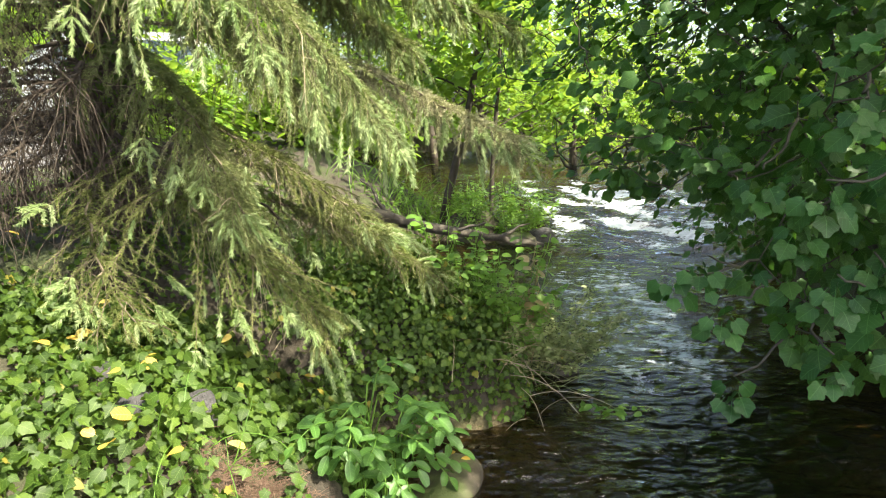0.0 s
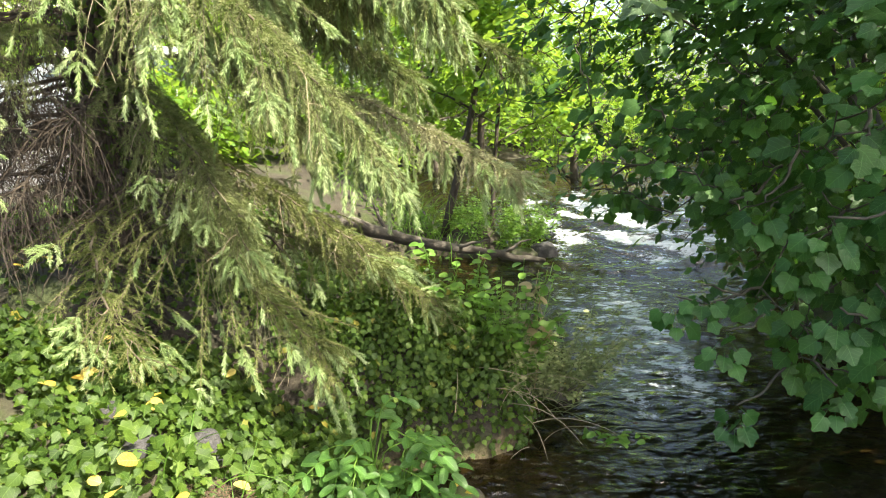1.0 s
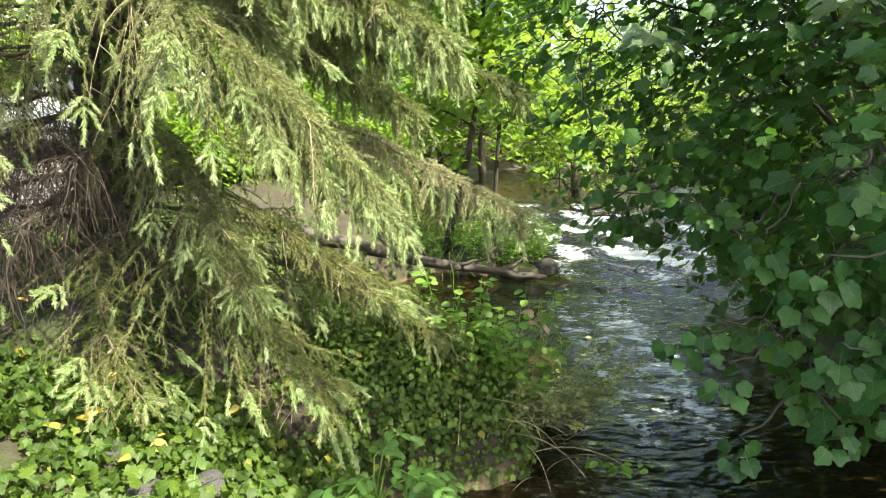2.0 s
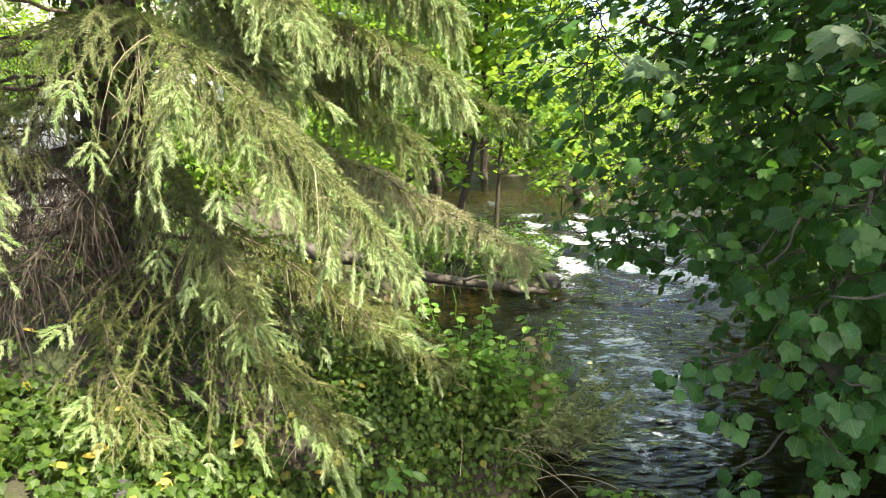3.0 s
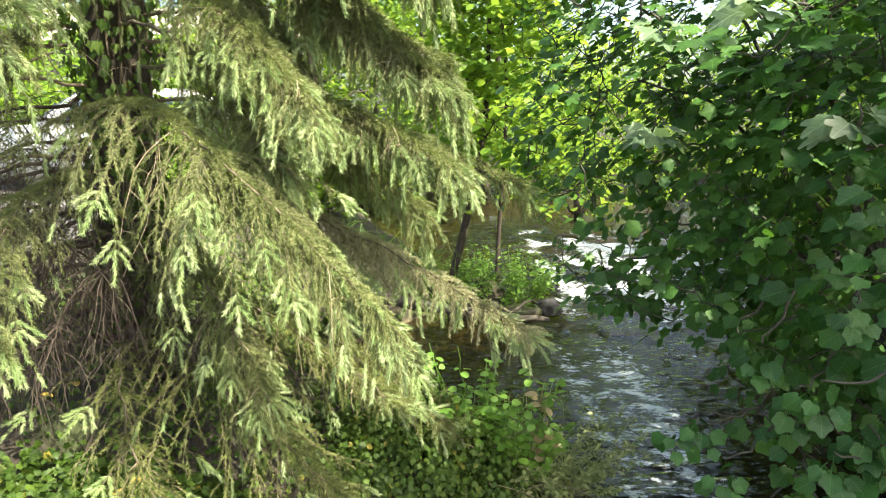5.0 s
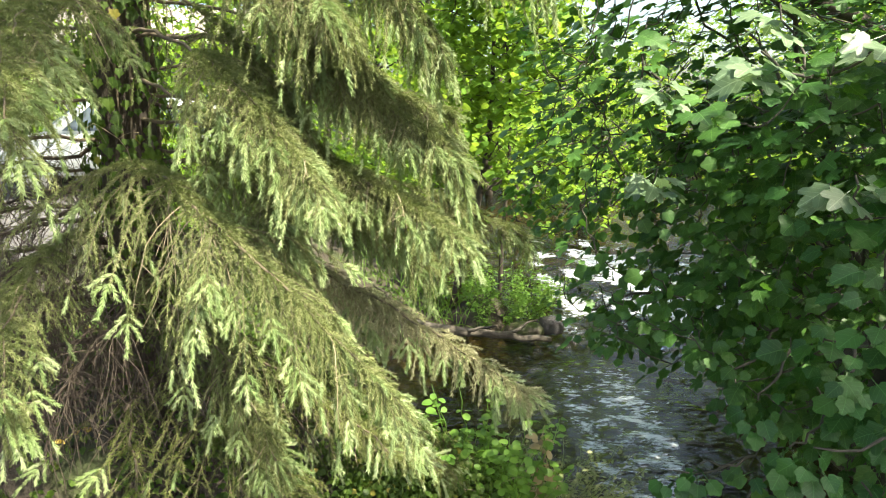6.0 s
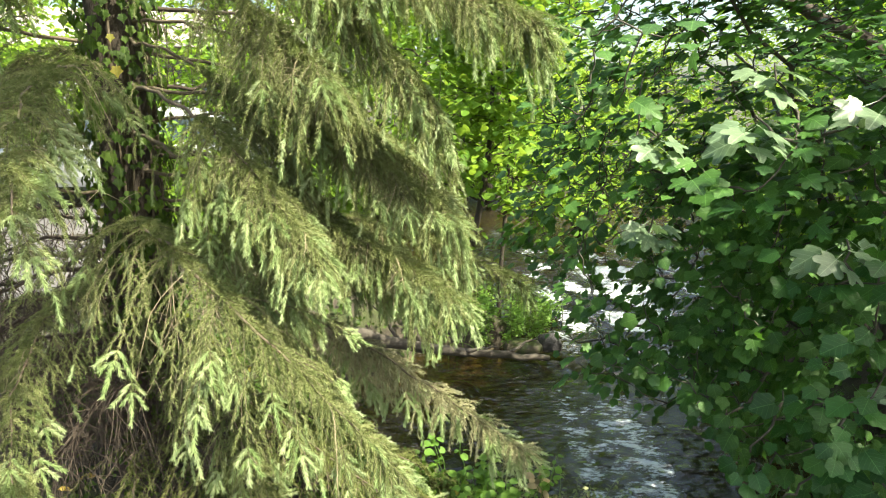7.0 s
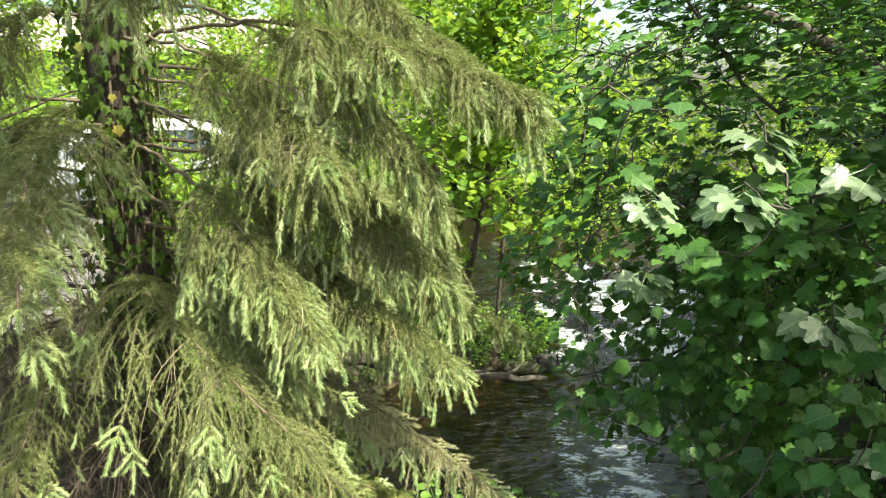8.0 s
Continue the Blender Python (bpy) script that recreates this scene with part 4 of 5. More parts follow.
for k in range(22):
    x, y = 0.15 + 1.9 * rng.random(), 1.6 + 2.4 * rng.random()
    stone("bed_stone", (x, y, height(x, y)), np.array((0.10, 0.08, 0.05)) * (0.5 + rng.random()), M_WETSTONE, "brown stone on the stream bed", 10.0 + k, 90 * rng.random())

LOG_A, LOG_B = np.array((-1.15, 5.05, 0.70)), np.array((1.08, 5.90, 0.06))
log = thing("fallen_log", LOG_A, "weathered grey log lying across the shallows", "log")
lp = curve_to(LOG_A, LOG_B, -0.05, 16, 0.012)
part("stem", Geo().tube(lp, np.linspace(0.065, 0.028, 16), 12, 0.06), M_LOG, log)
for f, dx, dy, dz in ((5, -0.25, 0.1, 0.32), (9, 0.3, -0.1, 0.1), (12, 0.3, 0.12, 0.12)):
    part("branch", Geo().tube(curve_to(lp[f], lp[f] + (dx, dy, dz), 0.03, 7, 0.012), np.linspace(0.022, 0.006, 7), 6), M_LOG, log)

# ---------------------------------------------------------------- trees and plants beyond the water


def leafy_tree(name, foot, top, spreadr, leaves, leaf_size, label, seed, trunk_r=0.06, leaf=OVAL, mat=None, low=0.35, droop=0.3, lean=(0, 0), clumps=60, bark=None):
    """Tapered trunk, limbs that fork, and leaves in many loose clumps."""
    r = np.random.default_rng(seed)
    foot = np.array((foot[0], foot[1], float(height(foot[0], foot[1])) - 0.05))
    tree = thing(name, foot, label, "tree")
    h = top - foot[2]
    s = np.linspace(0, 1, 14)
    c = foot + np.stack([lean[0] * s ** 1.3 + 0.03 * h * np.sin(s * 5 + seed), lean[1] * s ** 1.3 + 0.02 * h * np.sin(s * 4), h * s], -1)
    part("trunk", Geo().tube(c, trunk_r * (1 - 0.85 * s) + 0.004, 10, 0.04), bark or M_SAPBARK, tree)
    ends = []
    nl = 14
    for k in range(nl):
        f = low + (1 - low) * (k + r.random()) / nl
        a = k * 2.4 + r.random()
        ln = spreadr * (1.15 - 0.6 * f) * (0.7 + 0.5 * r.random())
        b = np.array([np.interp(f, s, c[:, i]) for i in range(3)])
        e = b + np.array((math.cos(a) * ln, math.sin(a) * ln, ln * (0.35 - 0.2 * droop)))
        p = curve_to(b, e, 0.08 * ln, 8, 0.02 * ln)
        part("limb", Geo().tube(p, np.linspace(trunk_r * 0.4 * (1.1 - f), 0.004, 8), 6), bark or M_SAPBARK, tree)
        ends.append(p[2:])
    ends = np.concatenate(ends)
    cl = ends[r.integers(0, len(ends), clumps)] + r.normal(size=(clumps, 3)) * spreadr * 0.16
    tw = Geo()
    for q in cl:
        j = np.argmin(((ends - q) ** 2).sum(1))
        tw.tube(curve_to(ends[j], q, 0.02, 4, 0.01), np.linspace(0.006, 0.002, 4) * max(1, trunk_r / 0.06), 3)
    tagged(part("branchwork", tw, bark or M_SAPBARK, tree), kind="stuff")
    per = leaves // clumps
    P = np.repeat(cl, per, 0) + r.normal(size=(clumps * per, 3)) * spreadr * 0.11 * (1, 1, 0.55)
    a = r.random(len(P)) * 2 * math.pi
    way = unit(np.stack([np.cos(a), np.sin(a), -droop - 0.2 * r.random(len(P))], -1))
    nor = unit(UP + 0.45 * r.normal(size=P.shape))
    g = Geo()
    bake(g, leaf, P, axes(way, nor), leaf_size * (0.7 + 0.6 * r.random(len(P))))
    tagged(part("crown", g, mat or M_ALDER, tree), kind="stuff")
    return tree


leafy_tree("sapling", (0.80, 6.75), 4.4, 1.3, 3600, 0.085, "slender sapling with bright leaves on the islet", 11, 0.024, ROUND, low=0.26, lean=(-0.45, 0.1), clumps=170)
leafy_tree("sapling", (0.18, 6.55), 3.9, 1.2, 2600, 0.085, "leaning sapling with bright leaves beside the log", 12, 0.045, ROUND, low=0.3, lean=(0.5, 0.5), clumps=130)
for k, (x, y, top, sp, nl) in enumerate([(-1.8, 9.5, 5.0, 1.8, 4200), (0.0, 13.5, 8.0, 2.5, 6200), (-1.2, 15.5, 9.5, 3.0, 5200), (1.5, 14.9, 7.5, 2.0, 4600), (9.8, 14.0, 6.5, 2.2, 3600),
                                          (10.5, 18.0, 8.0, 3.2, 4600), (-4.6, 14.5, 7.0, 2.6, 3800), (-0.6, 20.0, 6.0, 2.6, 4600), (2.8, 11.5, 2.9, 1.4, 4200), (-5.6, 8.0, 6.0, 1.8, 4600), (3.4, 20.5, 5.2, 2.2, 3600), (7.4, 20.5, 4.6, 2.0, 3000)]):
    leafy_tree("waterside_tree", (x, y), top, sp, nl, 0.10 if y < 12 else 0.15, "sunlit green tree on the far bank", 20 + k, 0.09, SMALL, low=0.12 if y > 10 else 0.3, clumps=150)
for k in range(16):
    a = radians(20 + k * 9.0)
    x, y = 30 * math.cos(a), 6 + 26 * math.sin(a)
    if 3 < x < 13:
        continue
    leafy_tree("far_tree", (x, y), 7.0 + 3.5 * rng.random(), 3.6, 1200, 0.48, "tall distant green tree along the bank", 60 + k, 0.16, SMALL, low=0.15, clumps=110)


leafy_tree("bank_tree", (5.6, 4.6), 5.8, 1.9, 6600, 0.13, "dark leafy tree behind the fig", 301, 0.10, SMALL, M_FIG, low=0.1, clumps=220)
# out-of-view tree, added so that its crown shades the lower fig leaves
leafy_tree("bank_tree", (3.8, 0.65), 5.9, 1.25, 3200, 0.14, "unseen leafy tree added beside the fig to shade it", 303, 0.10, SMALL, M_FIG, low=0.42, lean=(-0.2, -0.1), clumps=160)
leafy_tree("bank_tree", (4.9, 3.2), 5.2, 1.9, 5400, 0.13, "dark leafy tree behind the fig", 302, 0.10, SMALL, M_FIG, low=0.1, clumps=180)


over = leafy_tree("bank_tree", (5.7, 7.7), 5.6, 1.8, 5000, 0.14, "dark leafy tree with a long limb over the river", 304, 0.13, SMALL, M_FIG, low=0.2, clumps=180)
part("limb", Geo().tube(curve_to((5.7, 7.7, 3.0), (0.7, 7.0, 4.15), 0.35, 16, 0.03), np.linspace(0.09, 0.035, 16), 9, 0.05), M_SAPBARK, over)


# added behind the camera, out of view: its crown shades the left spruce boughs
leafy_tree("bank_tree", (-1.7, -1.3), 6.6, 1.25, 4600, 0.12, "unseen tall leafy tree added behind to shade the left boughs", 305, 0.11, SMALL, M_ALDER, low=0.66, lean=(1.75, 2.0), clumps=130)


def bush(x, y, h, w, leaves, leaf_size, label, seed, mat, leaf=SMALL):
    """A rounded, ragged bush from the ground up: branching stems and leaves in clumps."""
    r = np.random.default_rng(seed)
    z0 = float(height(x, y)) - 0.05
    ob = thing("bush", (x, y, z0), label, "bush", "bank bushes")
    g, stems = Geo(), Geo()
    clumps = 60
    d = unit(r.normal(size=(clumps, 3)))
    c = np.array((x, y, z0 + h * 0.5)) + d * (w, w, h * 0.5) * (0.55 + 0.5 * r.random((clumps, 1)))
    for q in c:
        stems.tube(curve_to((x + 0.2 * w * r.normal(), y + 0.2 * w * r.normal(), z0), q, 0.05, 5, 0.02), np.linspace(0.012, 0.003, 5), 3)
    per = leaves // clumps
    P = np.repeat(c, per, 0) + r.normal(size=(clumps * per, 3)) * (0.2 * w, 0.2 * w, 0.14 * h)
    a = r.random(len(P)) * 6.28
    bake(g, leaf, P, axes(unit(np.stack([np.cos(a), np.sin(a), -0.3 - 0.2 * r.random(len(P))], -1)), unit(UP + 0.5 * r.normal(size=P.shape))), leaf_size * (0.7 + 0.6 * r.random(len(P))))
    tagged(part("stem", stems, M_SAPBARK, ob), kind="stuff")
    tagged(part("crown", g, mat, ob), kind="stuff")


for k, (x, y, h, w) in enumerate([(-3.0, 11.5, 1.6, 1.0), (-1.4, 12.8, 1.8, 1.1), (0.2, 16.5, 2.2, 1.5), (2.4, 17.2, 2.0, 1.6), (4.6, 17.0, 2.4, 1.6), (6.8, 17.5, 2.4, 1.6), (9.0, 17.5, 2.6, 1.8),
                                   (5.2, 9.4, 1.2, 0.8), (4.6, 7.2, 1.2, 0.8), (4.3, 5.8, 1.8, 0.9), (6.6, 11.0, 1.4, 1.0), (8.4, 14.0, 1.8, 1.2), (4.6, 4.2, 2.6, 1.0),
                                   (-2.6, 7.2, 1.0, 0.7), (-1.6, 7.9, 1.1, 0.6), (-3.6, 9.0, 1.3, 0.9), (-5.2, 12.5, 2.0, 1.3), (-8.0, 13.5, 2.2, 1.5), (-6.2, 14.2, 3.4, 1.5), (-4.2, 13.2, 3.0, 1.2), (-8.6, 15.0, 3.6, 1.7), (-10.8, 14.5, 3.4, 1.7)]):
    bush(x, y, h, w, 1300, 0.13 if y < 12 else 0.18, "leafy green bush on the river bank", 200 + k, M_ALDER, SMALL)


def herb(name, foot, tall, stems, leaves, leaf_size, label, leaf, mat, seed, spreadr=0.2, stalk=None, category="plant", group=""):
    """A low plant: thin stems that lean apart, with leaves along them."""
    r = np.random.default_rng(seed)
    z0 = foot[2] if len(foot) > 2 else float(height(foot[0], foot[1])) - 0.01
    plant = thing(name, (foot[0], foot[1], z0), label, category, group)
    P, W = [], []
    for k in range(stems):
        a, l = r.random() * 6.28, spreadr * math.sqrt(r.random())
        b = np.array((foot[0] + 0.35 * l * math.cos(a), foot[1] + 0.35 * l * math.sin(a), z0))
        e = b + np.array((math.cos(a) * l, math.sin(a) * l, tall * (0.6 + 0.45 * r.random())))
        c = curve_to(b, e, 0.0, 9, 0.008)
        part("stem", Geo().tube(c, np.linspace(0.0035, 0.0015, 9), 5), stalk or M_HERB, plant)
        m = leaves // stems
        u = 0.15 + 0.85 * r.random(m)
        P.append(np.stack([np.interp(u, np.linspace(0, 1, 9), c[:, i]) for i in range(3)], -1))
        aa = r.random(m) * 6.28
        W.append(np.stack([np.cos(aa), np.sin(aa), 0.15 - 0.5 * r.random(m)], -1))
    P, W = np.concatenate(P), unit(np.concatenate(W))
    g = Geo()
    bake(g, leaf, P + W * leaf_size * 0.35, axes(W, unit(UP + 0.35 * r.normal(size=P.shape))), leaf_size * (0.6 + 0.7 * r.random(len(P))))
    part("foliage", g, mat, plant)
    return plant


for k, (x, y, tall, sp) in enumerate([(0.55, 6.25, 0.55, 0.3), (0.85, 6.35, 0.6, 0.3), (1.0, 6.6, 0.5, 0.3), (0.65, 6.6, 0.7, 0.35), (0.4, 6.5, 0.5, 0.3), (1.15, 6.9, 0.4, 0.3), (0.1, 6.9, 0.5, 0.35), (-0.4, 6.5, 0.55, 0.4)]):
    herb("islet_herb", (x, y, 0.05), tall, 9, 330, 0.05, "leafy green herb on the islet", SMALL, M_HERB, 90 + k, sp, group="islet herbs")
for k, (x, y, tall) in enumerate([(0.28, 3.0, 0.55), (0.12, 3.06, 0.55), (0.40, 3.02, 0.6), (0.02, 2.95, 0.45), (0.20, 2.9, 0.5), (0.34, 2.92, 0.45)]):
    herb("bramble", (x, y, float(height(x, y))), tall, 8, 150, 0.044, "bramble shoots with broad leaves on the bank", ROUND, M_HERB, 110 + k, 0.2, group="brambles")
herb("withered_weed", (0.46, 2.98, 0.12), 0.72, 2, 40, 0.055, "thin stem with withered pale leaves", ROUND, M_DRY, 120, 0.03, M_DRY)


def elder(foot, fronds, seed):
    """Elder: arching stalks, each with opposite leaflets and one at the end."""
    r = np.random.default_rng(seed)
    z0 = float(height(foot[0], foot[1])) - 0.02
    plant = thing("elder_bush", (foot[0], foot[1], z0), "young elder with feathered green leaves over the water", "bush")
    stem = Geo()
    g = Geo()
    g.add(OVAL[0], OVAL[1], OVAL[0][:, :2])
    me = g.mesh("leaflet", M_ELDER)
    for k in range(fronds):
        a = radians(-170 + 240 * (k + 0.5 * r.random()) / fronds)
        top = np.array((foot[0], foot[1], z0)) + np.array((0.09 * math.cos(a), 0.06 * math.sin(a), 0.14 + 0.38 * r.random()))
        ln = 0.11 + 0.08 * r.random()
        end = top + np.array((math.cos(a) * ln, math.sin(a) * ln, 0.06 - 0.14 * r.random()))
        c = np.concatenate([curve_to((foot[0], foot[1], z0), top, 0, 5, 0.004)[:-1], curve_to(top, end, 0.03, 7, 0.003)])
        stem.tube(c, np.linspace(0.004, 0.0015, len(c)), 5)
        P, W, S = [end], [end - c[-2]], [0.068]
        for q in (5, 7, 9):
            t = unit(c[q] - c[q - 1])
            lat = unit(np.cross(t, UP))
            for sg in (1, -1):
                P.append(c[q])
                W.append(t * 0.55 + lat * sg + (0, 0, -0.15))
                S.append(0.048 + 0.018 * r.random())
        P, W = np.array(P), unit(np.array(W))
        pieces("leaflet", [me], P, axes(W, unit(UP + np.array((0.0, -0.35, 0)) + 0.2 * r.normal(size=P.shape))), S, plant)
    part("stem", stem, M_HERB, plant)
    return plant


elder((-0.22, 2.05), 24, 5)
elder((-0.33, 2.02), 16, 6)


def tuft(name, foot, blades, length, lean, label, mat, seed, width=0.0022, spreadr=0.12):
    """A tuft of thin blades or twigs that arch over to one side."""
    r = np.random.default_rng(seed)
    z0 = float(height(foot[0], foot[1]))
    ob = thing(name, (foot[0], foot[1], z0), label, "grass")
    start = np.stack([foot[0] + spreadr * r.normal(size=blades), foot[1] + spreadr * 0.6 * r.normal(size=blades), np.full(blades, z0 - 0.01)], -1)
    start[:, 2] = height(start[:, 0], start[:, 1]) - 0.01
    way = unit(np.array(lean) + 0.45 * r.normal(size=(blades, 3)) * (1, 1, 0.4))
    pts = strands(start, way, length * (0.5 + 0.7 * r.random(blades)), 9, 0.10 + 0.16 * r.random(blades), 0.05)
    g = Geo()
    ribbons(g, pts, width)
    tagged(part("tussock", g, mat, ob), kind="stuff")
    return ob


tuft("dry_tuft", (0.50, 3.08), 120, 0.40, (0.45, -0.1, 0.7), "tangle of dry grass and thin twigs over the water", M_GRASS, 3)
tuft("dry_tuft", (0.32, 3.0), 70, 0.36, (0.4, -0.2, 0.7), "tangle of dry grass and thin twigs over the water", M_GRASS, 4)
tuft("dry_vine", (0.26, 2.80), 26, 0.40, (0.35, -0.35, 0.6), "thin dry vines trailing over the ivy", M_STRAW, 8, 0.0022, 0.12)
tuft("grass_tuft", (-0.75, 1.72), 14, 0.28, (0.1, -0.1, 1), "a few green grass blades among the ivy", M_HERB, 5, 0.002, 0.06)
tuft("grass_tuft", (-0.1, 6.6), 220, 0.5, (0.0, -0.1, 1), "green waterside grass near the log", M_HERB, 6, 0.004, 0.4)

for k, (x, y, tall, sp) in enumerate([(0.52, 3.05, 0.40, 0.40), (0.62, 3.12, 0.35, 0.42), (0.40, 2.98, 0.38, 0.32)]):
    herb("bank_weed", (x, y, 0.08), tall, 20, 900, 0.030, "straggling olive weed hanging over the water", SMALL, M_GRASS, 140 + k, sp, M_GRASS, group="bank weeds")

litter_ob = thing("needle_litter", (-0.62, 1.72, float(height(-0.62, 1.72))), "patch of reddish brown fallen needles", "litter", kind="stuff")
n = 1500
lx, ly = -0.60 + 0.09 * rng.normal(size=n), 1.70 + 0.06 * rng.normal(size=n)
a = rng.random(n) * 6.28
P = np.stack([lx, ly, height(lx, ly) + 0.004 + 0.012 * rng.random(n)], -1)
st = strands(P, np.stack([np.cos(a), np.sin(a), 0.15 * rng.normal(size=n)], -1), 0.03 + 0.05 * rng.random(n), 3, np.zeros(n), 0.1)
g = Geo()
ribbons(g, st, 0.0012)
tagged(part("needles", g, M_LITTER, litter_ob), kind="stuff")

g = Geo()
g.add(ROUND[0], ROUND[1], ROUND[0][:, :2])
yellow_mesh = g.mesh("fallen_leaf", M_YELLOW)


def fallen(x, y, z, size, turn, tip=(0, 0)):
    ob = new("fallen_leaf", yellow_mesh)
    ob.matrix_world = pose(x, y, z, tip[0], tip[1], turn) @ Matrix.Scale(size, 4)
    tagged(ob, "yellow fallen leaf lying on the greenery", "leaf", "fallen leaves")


debris = thing("floating_debris", (0.80, 2.67, 0.0), "clump of green leaves caught in the current", "leaves")
r = np.random.default_rng(77)
P = np.stack([0.80 + 0.07 * r.normal(size=26), 2.66 + 0.035 * r.normal(size=26), 0.012 + 0.02 * r.random(26)], -1)
a = r.random(26) * 6.28
g = Geo()
bake(g, OVAL, P, axes(np.stack([np.cos(a), np.sin(a), 0.2 * r.normal(size=26)], -1), unit(UP + 0.3 * r.normal(size=(26, 3)))), 0.035 + 0.03 * r.random(26))
part("foliage", g, M_HERB, debris)
dead = thing("dead_branch", (-0.16, 2.62, 0.05), "short reddish dead branch leaning in the ivy", "branch")
part("stem", Geo().tube(curve_to((-0.18, 2.58, 0.08), (-0.08, 2.56, 0.36), 0.0, 8, 0.012), np.linspace(0.014, 0.005, 8), 7, 0.06), M_LITTER, dead)

fallen(-0.29, 2.66, 0.35, 0.06, 20, (50, 0))
fallen(-0.24, 2.66, 0.35, 0.055, -30, (50, 0))
fallen(0.22, 2.78, 0.03, 0.075, 70, (25, 0))
fallen(0.30, 2.76, 0.03, 0.06, -80, (25, 0))
fallen(0.64, 3.08, 0.09, 0.045, 10)
fallen(0.08, 2.10, 0.125, 0.035, 60)
fallen(0.03, 2.18, 0.11, 0.03, 120)
for k in range(24):
    x, y = -0.45 - 1.5 * rng.random(), 1.45 + 1.2 * rng.random()
    fallen(x, y, float(height(x, y)) + 0.075 + 0.02 * rng.random(), 0.032 + 0.03 * rng.random(), 360 * rng.random(), (35 * rng.random(), 20 * rng.normal()))

# ---------------------------------------------------------------- beyond the spruce: parked car and pale house


def box(geo, lo, hi):
    x0, y0, z0 = lo
    x1, y1, z1 = hi
    v = [(x0, y0, z0), (x1, y0, z0), (x1, y1, z0), (x0, y1, z0), (x0, y0, z1), (x1, y0, z1), (x1, y1, z1), (x0, y1, z1)]
    geo.add(v, [(0, 3, 2, 1), (4, 5, 6, 7), (0, 1, 5, 4), (1, 2, 6, 5), (2, 3, 7, 6), (3, 0, 4, 7)])
    return geo


def plain(name, colour, rough, metal=0.0, spec=0.5):
    m, nt, p = nodes_of(name)
    n = noise_node(nt, 6, 4)
    nt.links.new(mixed(nt, maths(nt, "MULTIPLY", n, 0.25), colour, tuple(0.7 * c for c in colour)), p.inputs["Base Color"])
    p.inputs["Roughness"].default_value, p.inputs["Metallic"].default_value, p.inputs["Specular IOR Level"].default_value = rough, metal, spec
    return m


M_PAINT = plain("car_paint", (0.55, 0.57, 0.60), 0.25)
M_GLASS = plain("car_glass", (0.10, 0.13, 0.17), 0.05, 0.0, 1.0)
M_TYRE = plain("tyre_rubber", (0.025, 0.025, 0.025), 0.85)
M_RIM = plain("wheel_rim", (0.5, 0.5, 0.52), 0.3, 0.8)
M_PLASTER = rough_material("house_plaster", [(0.2, (0.11, 0.103, 0.097)), (0.5, (0.155, 0.145, 0.135)), (0.8, (0.20, 0.19, 0.18))], 2, 40, 0.9, 0.3, 0.005)
M_ROOF = rough_material("roof_tile", [(0.2, (0.16, 0.14, 0.13)), (0.5, (0.26, 0.23, 0.21)), (0.8, (0.36, 0.32, 0.30))], 4, 40, 0.85, 0.5, 0.01)
M_SHUTTER = plain("shutter_paint", (0.42, 0.43, 0.42), 0.6)


def section(profile, widths, geo):
    """A hull lofted across its width: each ring is the side profile, drawn in at the edges."""
    prof = np.array(profile, float)
    mid = prof.mean(0)
    rings = [np.column_stack([mid[0] + (prof[:, 0] - mid[0]) * k, np.full(len(prof), y), mid[1] + (prof[:, 1] - mid[1]) * k]) for y, k in widths]
    n = len(prof)
    v = np.concatenate(rings)
    q = [(r * n + i, r * n + (i + 1) % n, (r + 1) * n + (i + 1) % n, (r + 1) * n + i) for r in range(len(rings) - 1) for i in range(n)]
    geo.add(v, q)
    last = (len(rings) - 1) * n
    caps = [(0, i + 1, i) for i in range(1, n - 1)] + [(last, last + i, last + i + 1) for i in range(1, n - 1)]
    geo.f[3].append(np.array(caps) + geo.n - len(v))
    return geo


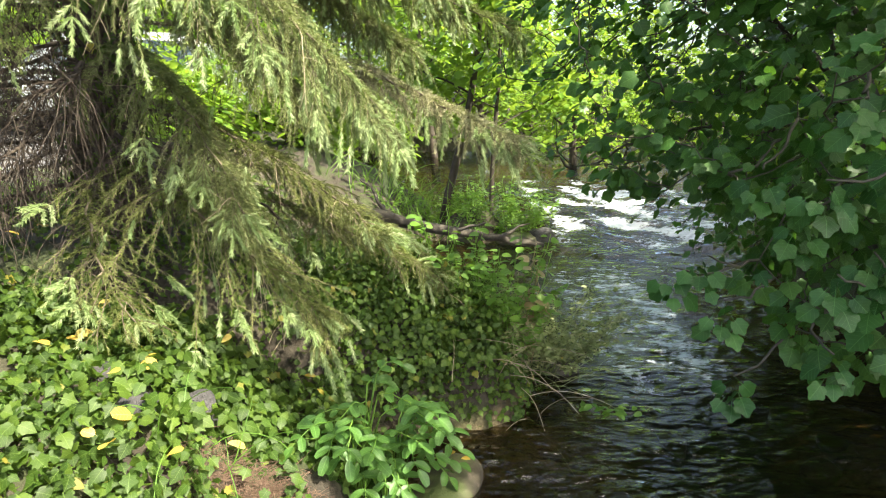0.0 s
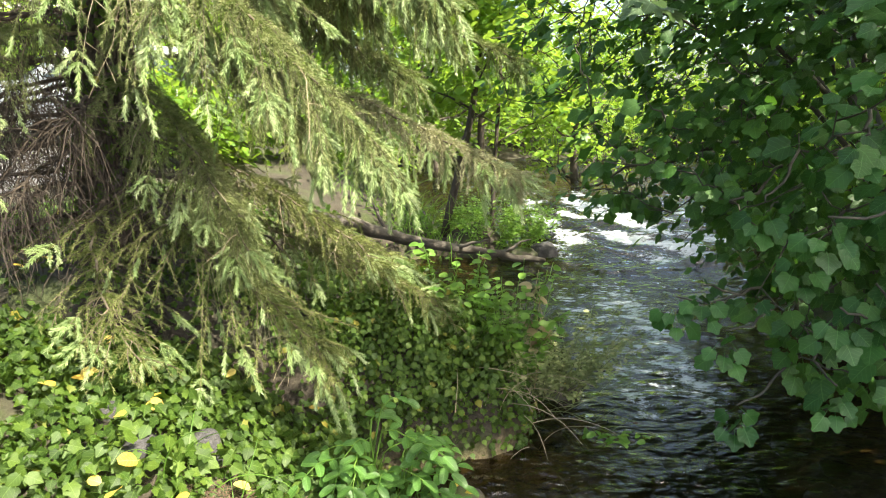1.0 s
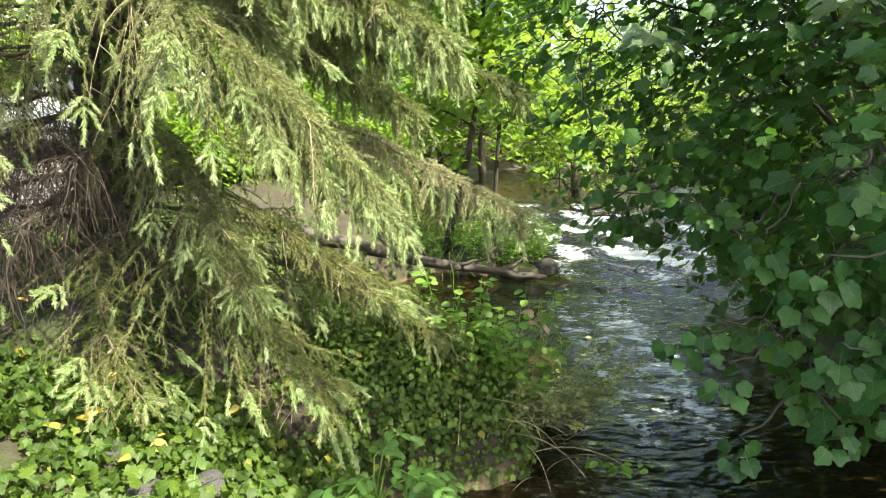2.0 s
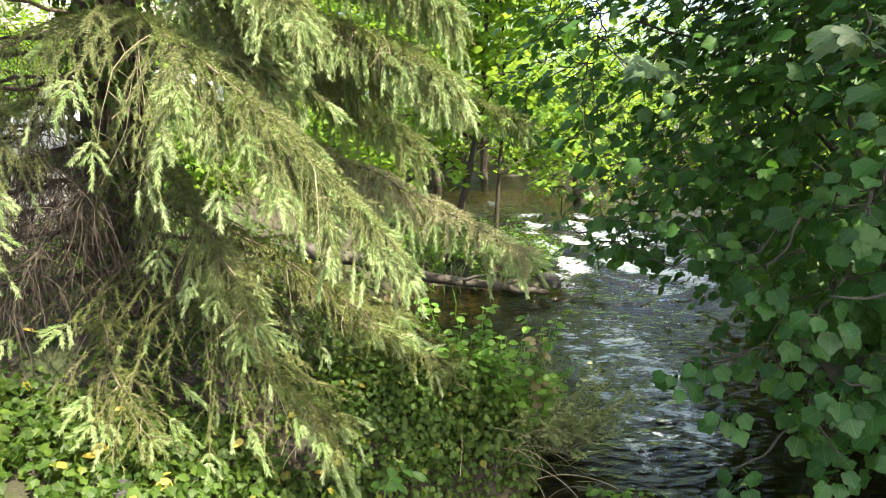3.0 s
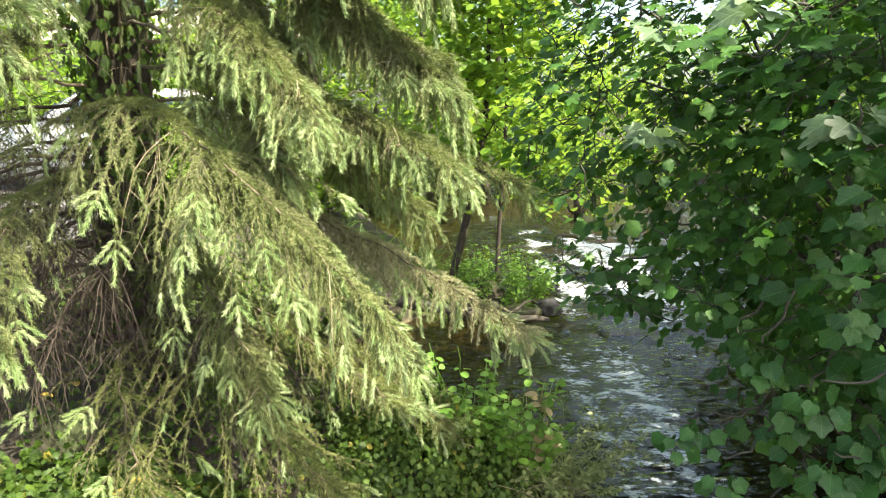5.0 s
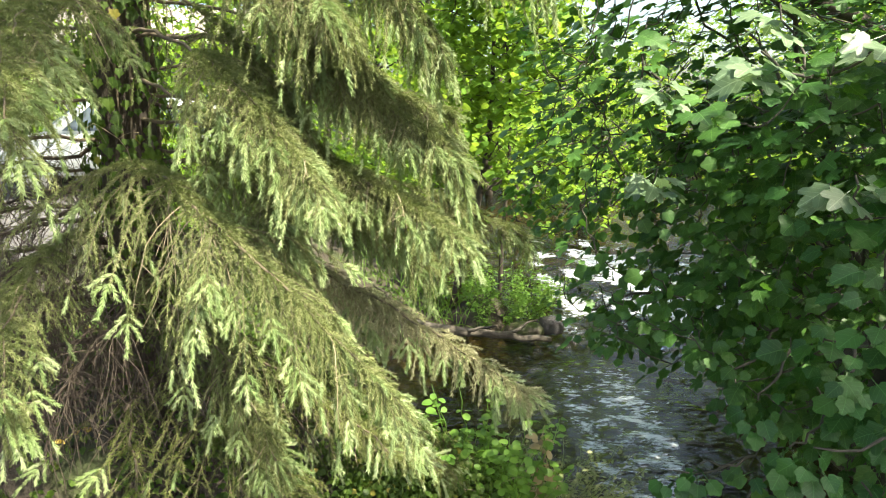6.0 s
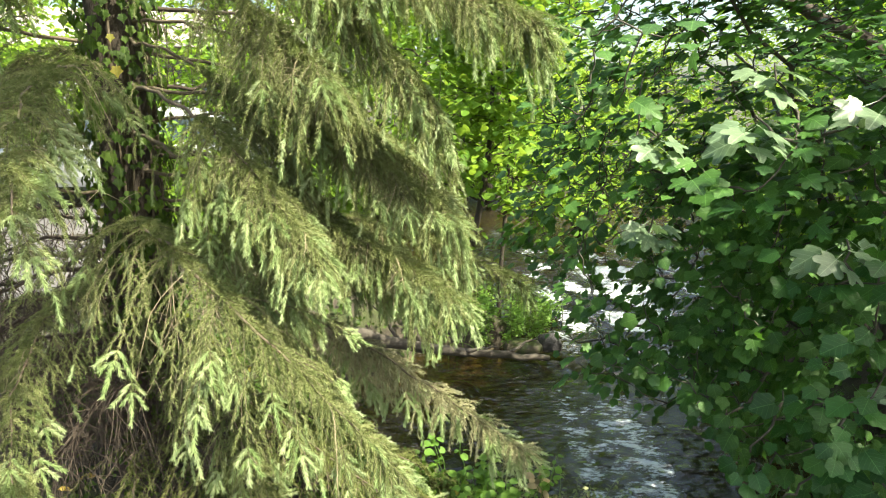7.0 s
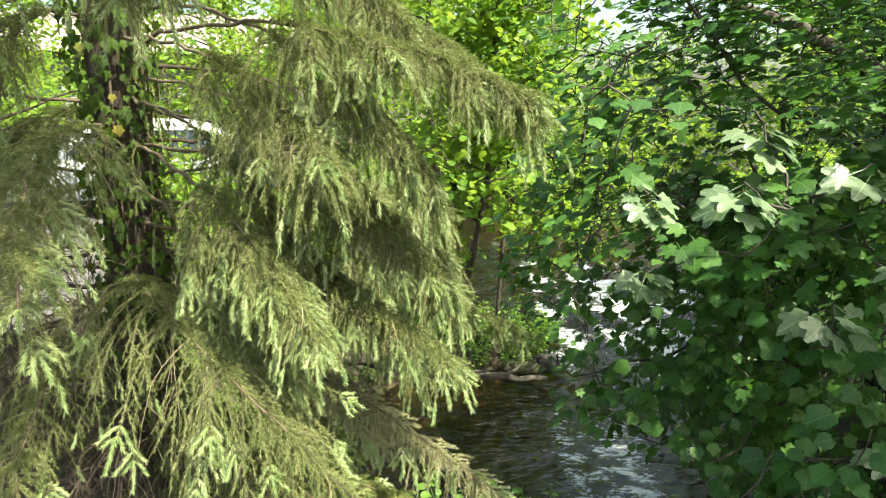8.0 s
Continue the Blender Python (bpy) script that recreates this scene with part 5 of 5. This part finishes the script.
def car(place, turn):
    ob = thing("parked_car", (0, 0, 0), "pale grey parked car on the gravel track", "car")
    low = [(-2.05, 0.30), (-2.1, 0.55), (-2.0, 0.80), (-1.3, 0.90), (1.55, 0.92), (2.05, 0.78), (2.1, 0.45), (2.0, 0.28)]
    cabin = [(-1.25, 0.88), (-0.60, 1.38), (-0.2, 1.45), (0.9, 1.44), (1.35, 1.30), (1.75, 0.90)]
    part("body", section(low, [(-0.86, 0.96), (-0.82, 1.0), (0.82, 1.0), (0.86, 0.96)], Geo()), M_PAINT, ob)
    part("cabin", section(cabin, [(-0.76, 0.90), (-0.70, 1.0), (0.70, 1.0), (0.76, 0.90)], Geo()), M_PAINT, ob)
    for y in (-0.785, 0.785):
        for x0, x1, x2, x3 in ((-0.92, -0.52, 0.18, 0.18), (0.26, 0.26, 0.95, 1.30)):
            g = Geo().add([(x0, y - 0.012, 0.95), (x3, y - 0.012, 0.95), (x2, y - 0.012, 1.32), (x1, y - 0.012, 1.32), (x0, y + 0.012, 0.95), (x3, y + 0.012, 0.95), (x2, y + 0.012, 1.32), (x1, y + 0.012, 1.32)],
                          [(0, 1, 2, 3), (7, 6, 5, 4), (0, 4, 5, 1), (1, 5, 6, 2), (2, 6, 7, 3), (3, 7, 4, 0)])
            part("side_window", g, M_GLASS, ob, "dark car glass", False)
    part("windscreen", Geo().add([(-1.20, -0.62, 0.96), (-1.20, 0.62, 0.96), (-0.68, 0.58, 1.36), (-0.68, -0.58, 1.36), (-1.16, -0.62, 0.94), (-1.16, 0.62, 0.94), (-0.64, 0.58, 1.34), (-0.64, -0.58, 1.34)],
                                 [(0, 1, 2, 3), (7, 6, 5, 4), (0, 4, 5, 1), (1, 5, 6, 2), (2, 6, 7, 3), (3, 7, 4, 0)]), M_GLASS, ob, "sky-blue reflecting windscreen", False)
    for x in (-1.3, 1.3):
        for y in (-0.80, 0.80):
            a = np.linspace(0, 2 * math.pi, 25)
            ring = np.stack([x + 0.25 * np.cos(a), np.full(25, y), 0.31 + 0.25 * np.sin(a)], -1)
            tyre = part("wheel", Geo().tube(ring, 0.065, 10), M_TYRE, ob)
            part("rim", Geo().tube([(x, y - 0.06, 0.31), (x, y - 0.05, 0.31), (x, y + 0.05, 0.31), (x, y + 0.06, 0.31)], [0.12, 0.20, 0.20, 0.12], 18), M_RIM, tyre)
    for y in (-0.6, 0.6):
        part("headlight", Geo().tube([(-2.06, y, 0.66), (-2.09, y, 0.66), (-2.11, y, 0.66)], [0.09, 0.08, 0.04], 12), M_RIM, ob)
    ob.matrix_world = pose(*place, 0, 0, turn)
    return ob


car((-4.9, 10.3, float(height(-4.9, 10.3)) + 0.0), 20)

hx, hy = -9.5, 18.0
hz = float(height(hx, hy)) - 0.1
house = thing("house", (hx, hy, hz), "pale plastered house with shuttered windows behind the trees", "house")
part("wall", box(Geo(), (hx - 5, hy, hz), (hx + 5, hy + 6, hz + 3.0)), M_PLASTER, house, smooth=False)
g = Geo().add([(hx - 5.4, hy - 0.4, hz + 3.0), (hx + 5.4, hy - 0.4, hz + 3.0), (hx + 5.4, hy + 6.4, hz + 3.0), (hx - 5.4, hy + 6.4, hz + 3.0), (hx - 5.4, hy + 3, hz + 4.4), (hx + 5.4, hy + 3, hz + 4.4)],
              [(0, 1, 5, 4), (2, 3, 4, 5), (0, 3, 2, 1)])
g.f[3].append(np.array([(0, 4, 3), (1, 2, 5)]))
part("roof", g, M_ROOF, house, "grey tiled roof", False)
for i in range(4):
    for j in range(1):
        wx0, wz0 = hx - 4.2 + i * 2.3, hz + 0.8 + j * 2.3
        win = part("window", box(Geo(), (wx0, hy - 0.03, wz0), (wx0 + 0.9, hy + 0.05, wz0 + 1.3)), M_GLASS, house, smooth=False)
        part("sill", box(Geo(), (wx0 - 0.1, hy - 0.12, wz0 - 0.08), (wx0 + 1.0, hy + 0.02, wz0)), M_PLASTER, win, smooth=False)
        for sx in (-0.47, 0.92):
            sh = Geo()
            for k in range(9):
                box(sh, (wx0 + sx, hy - 0.07, wz0 + 0.145 * k), (wx0 + sx + 0.45, hy - 0.035, wz0 + 0.145 * k + 0.12))
            part("shutter", sh, M_SHUTTER, win, smooth=False)
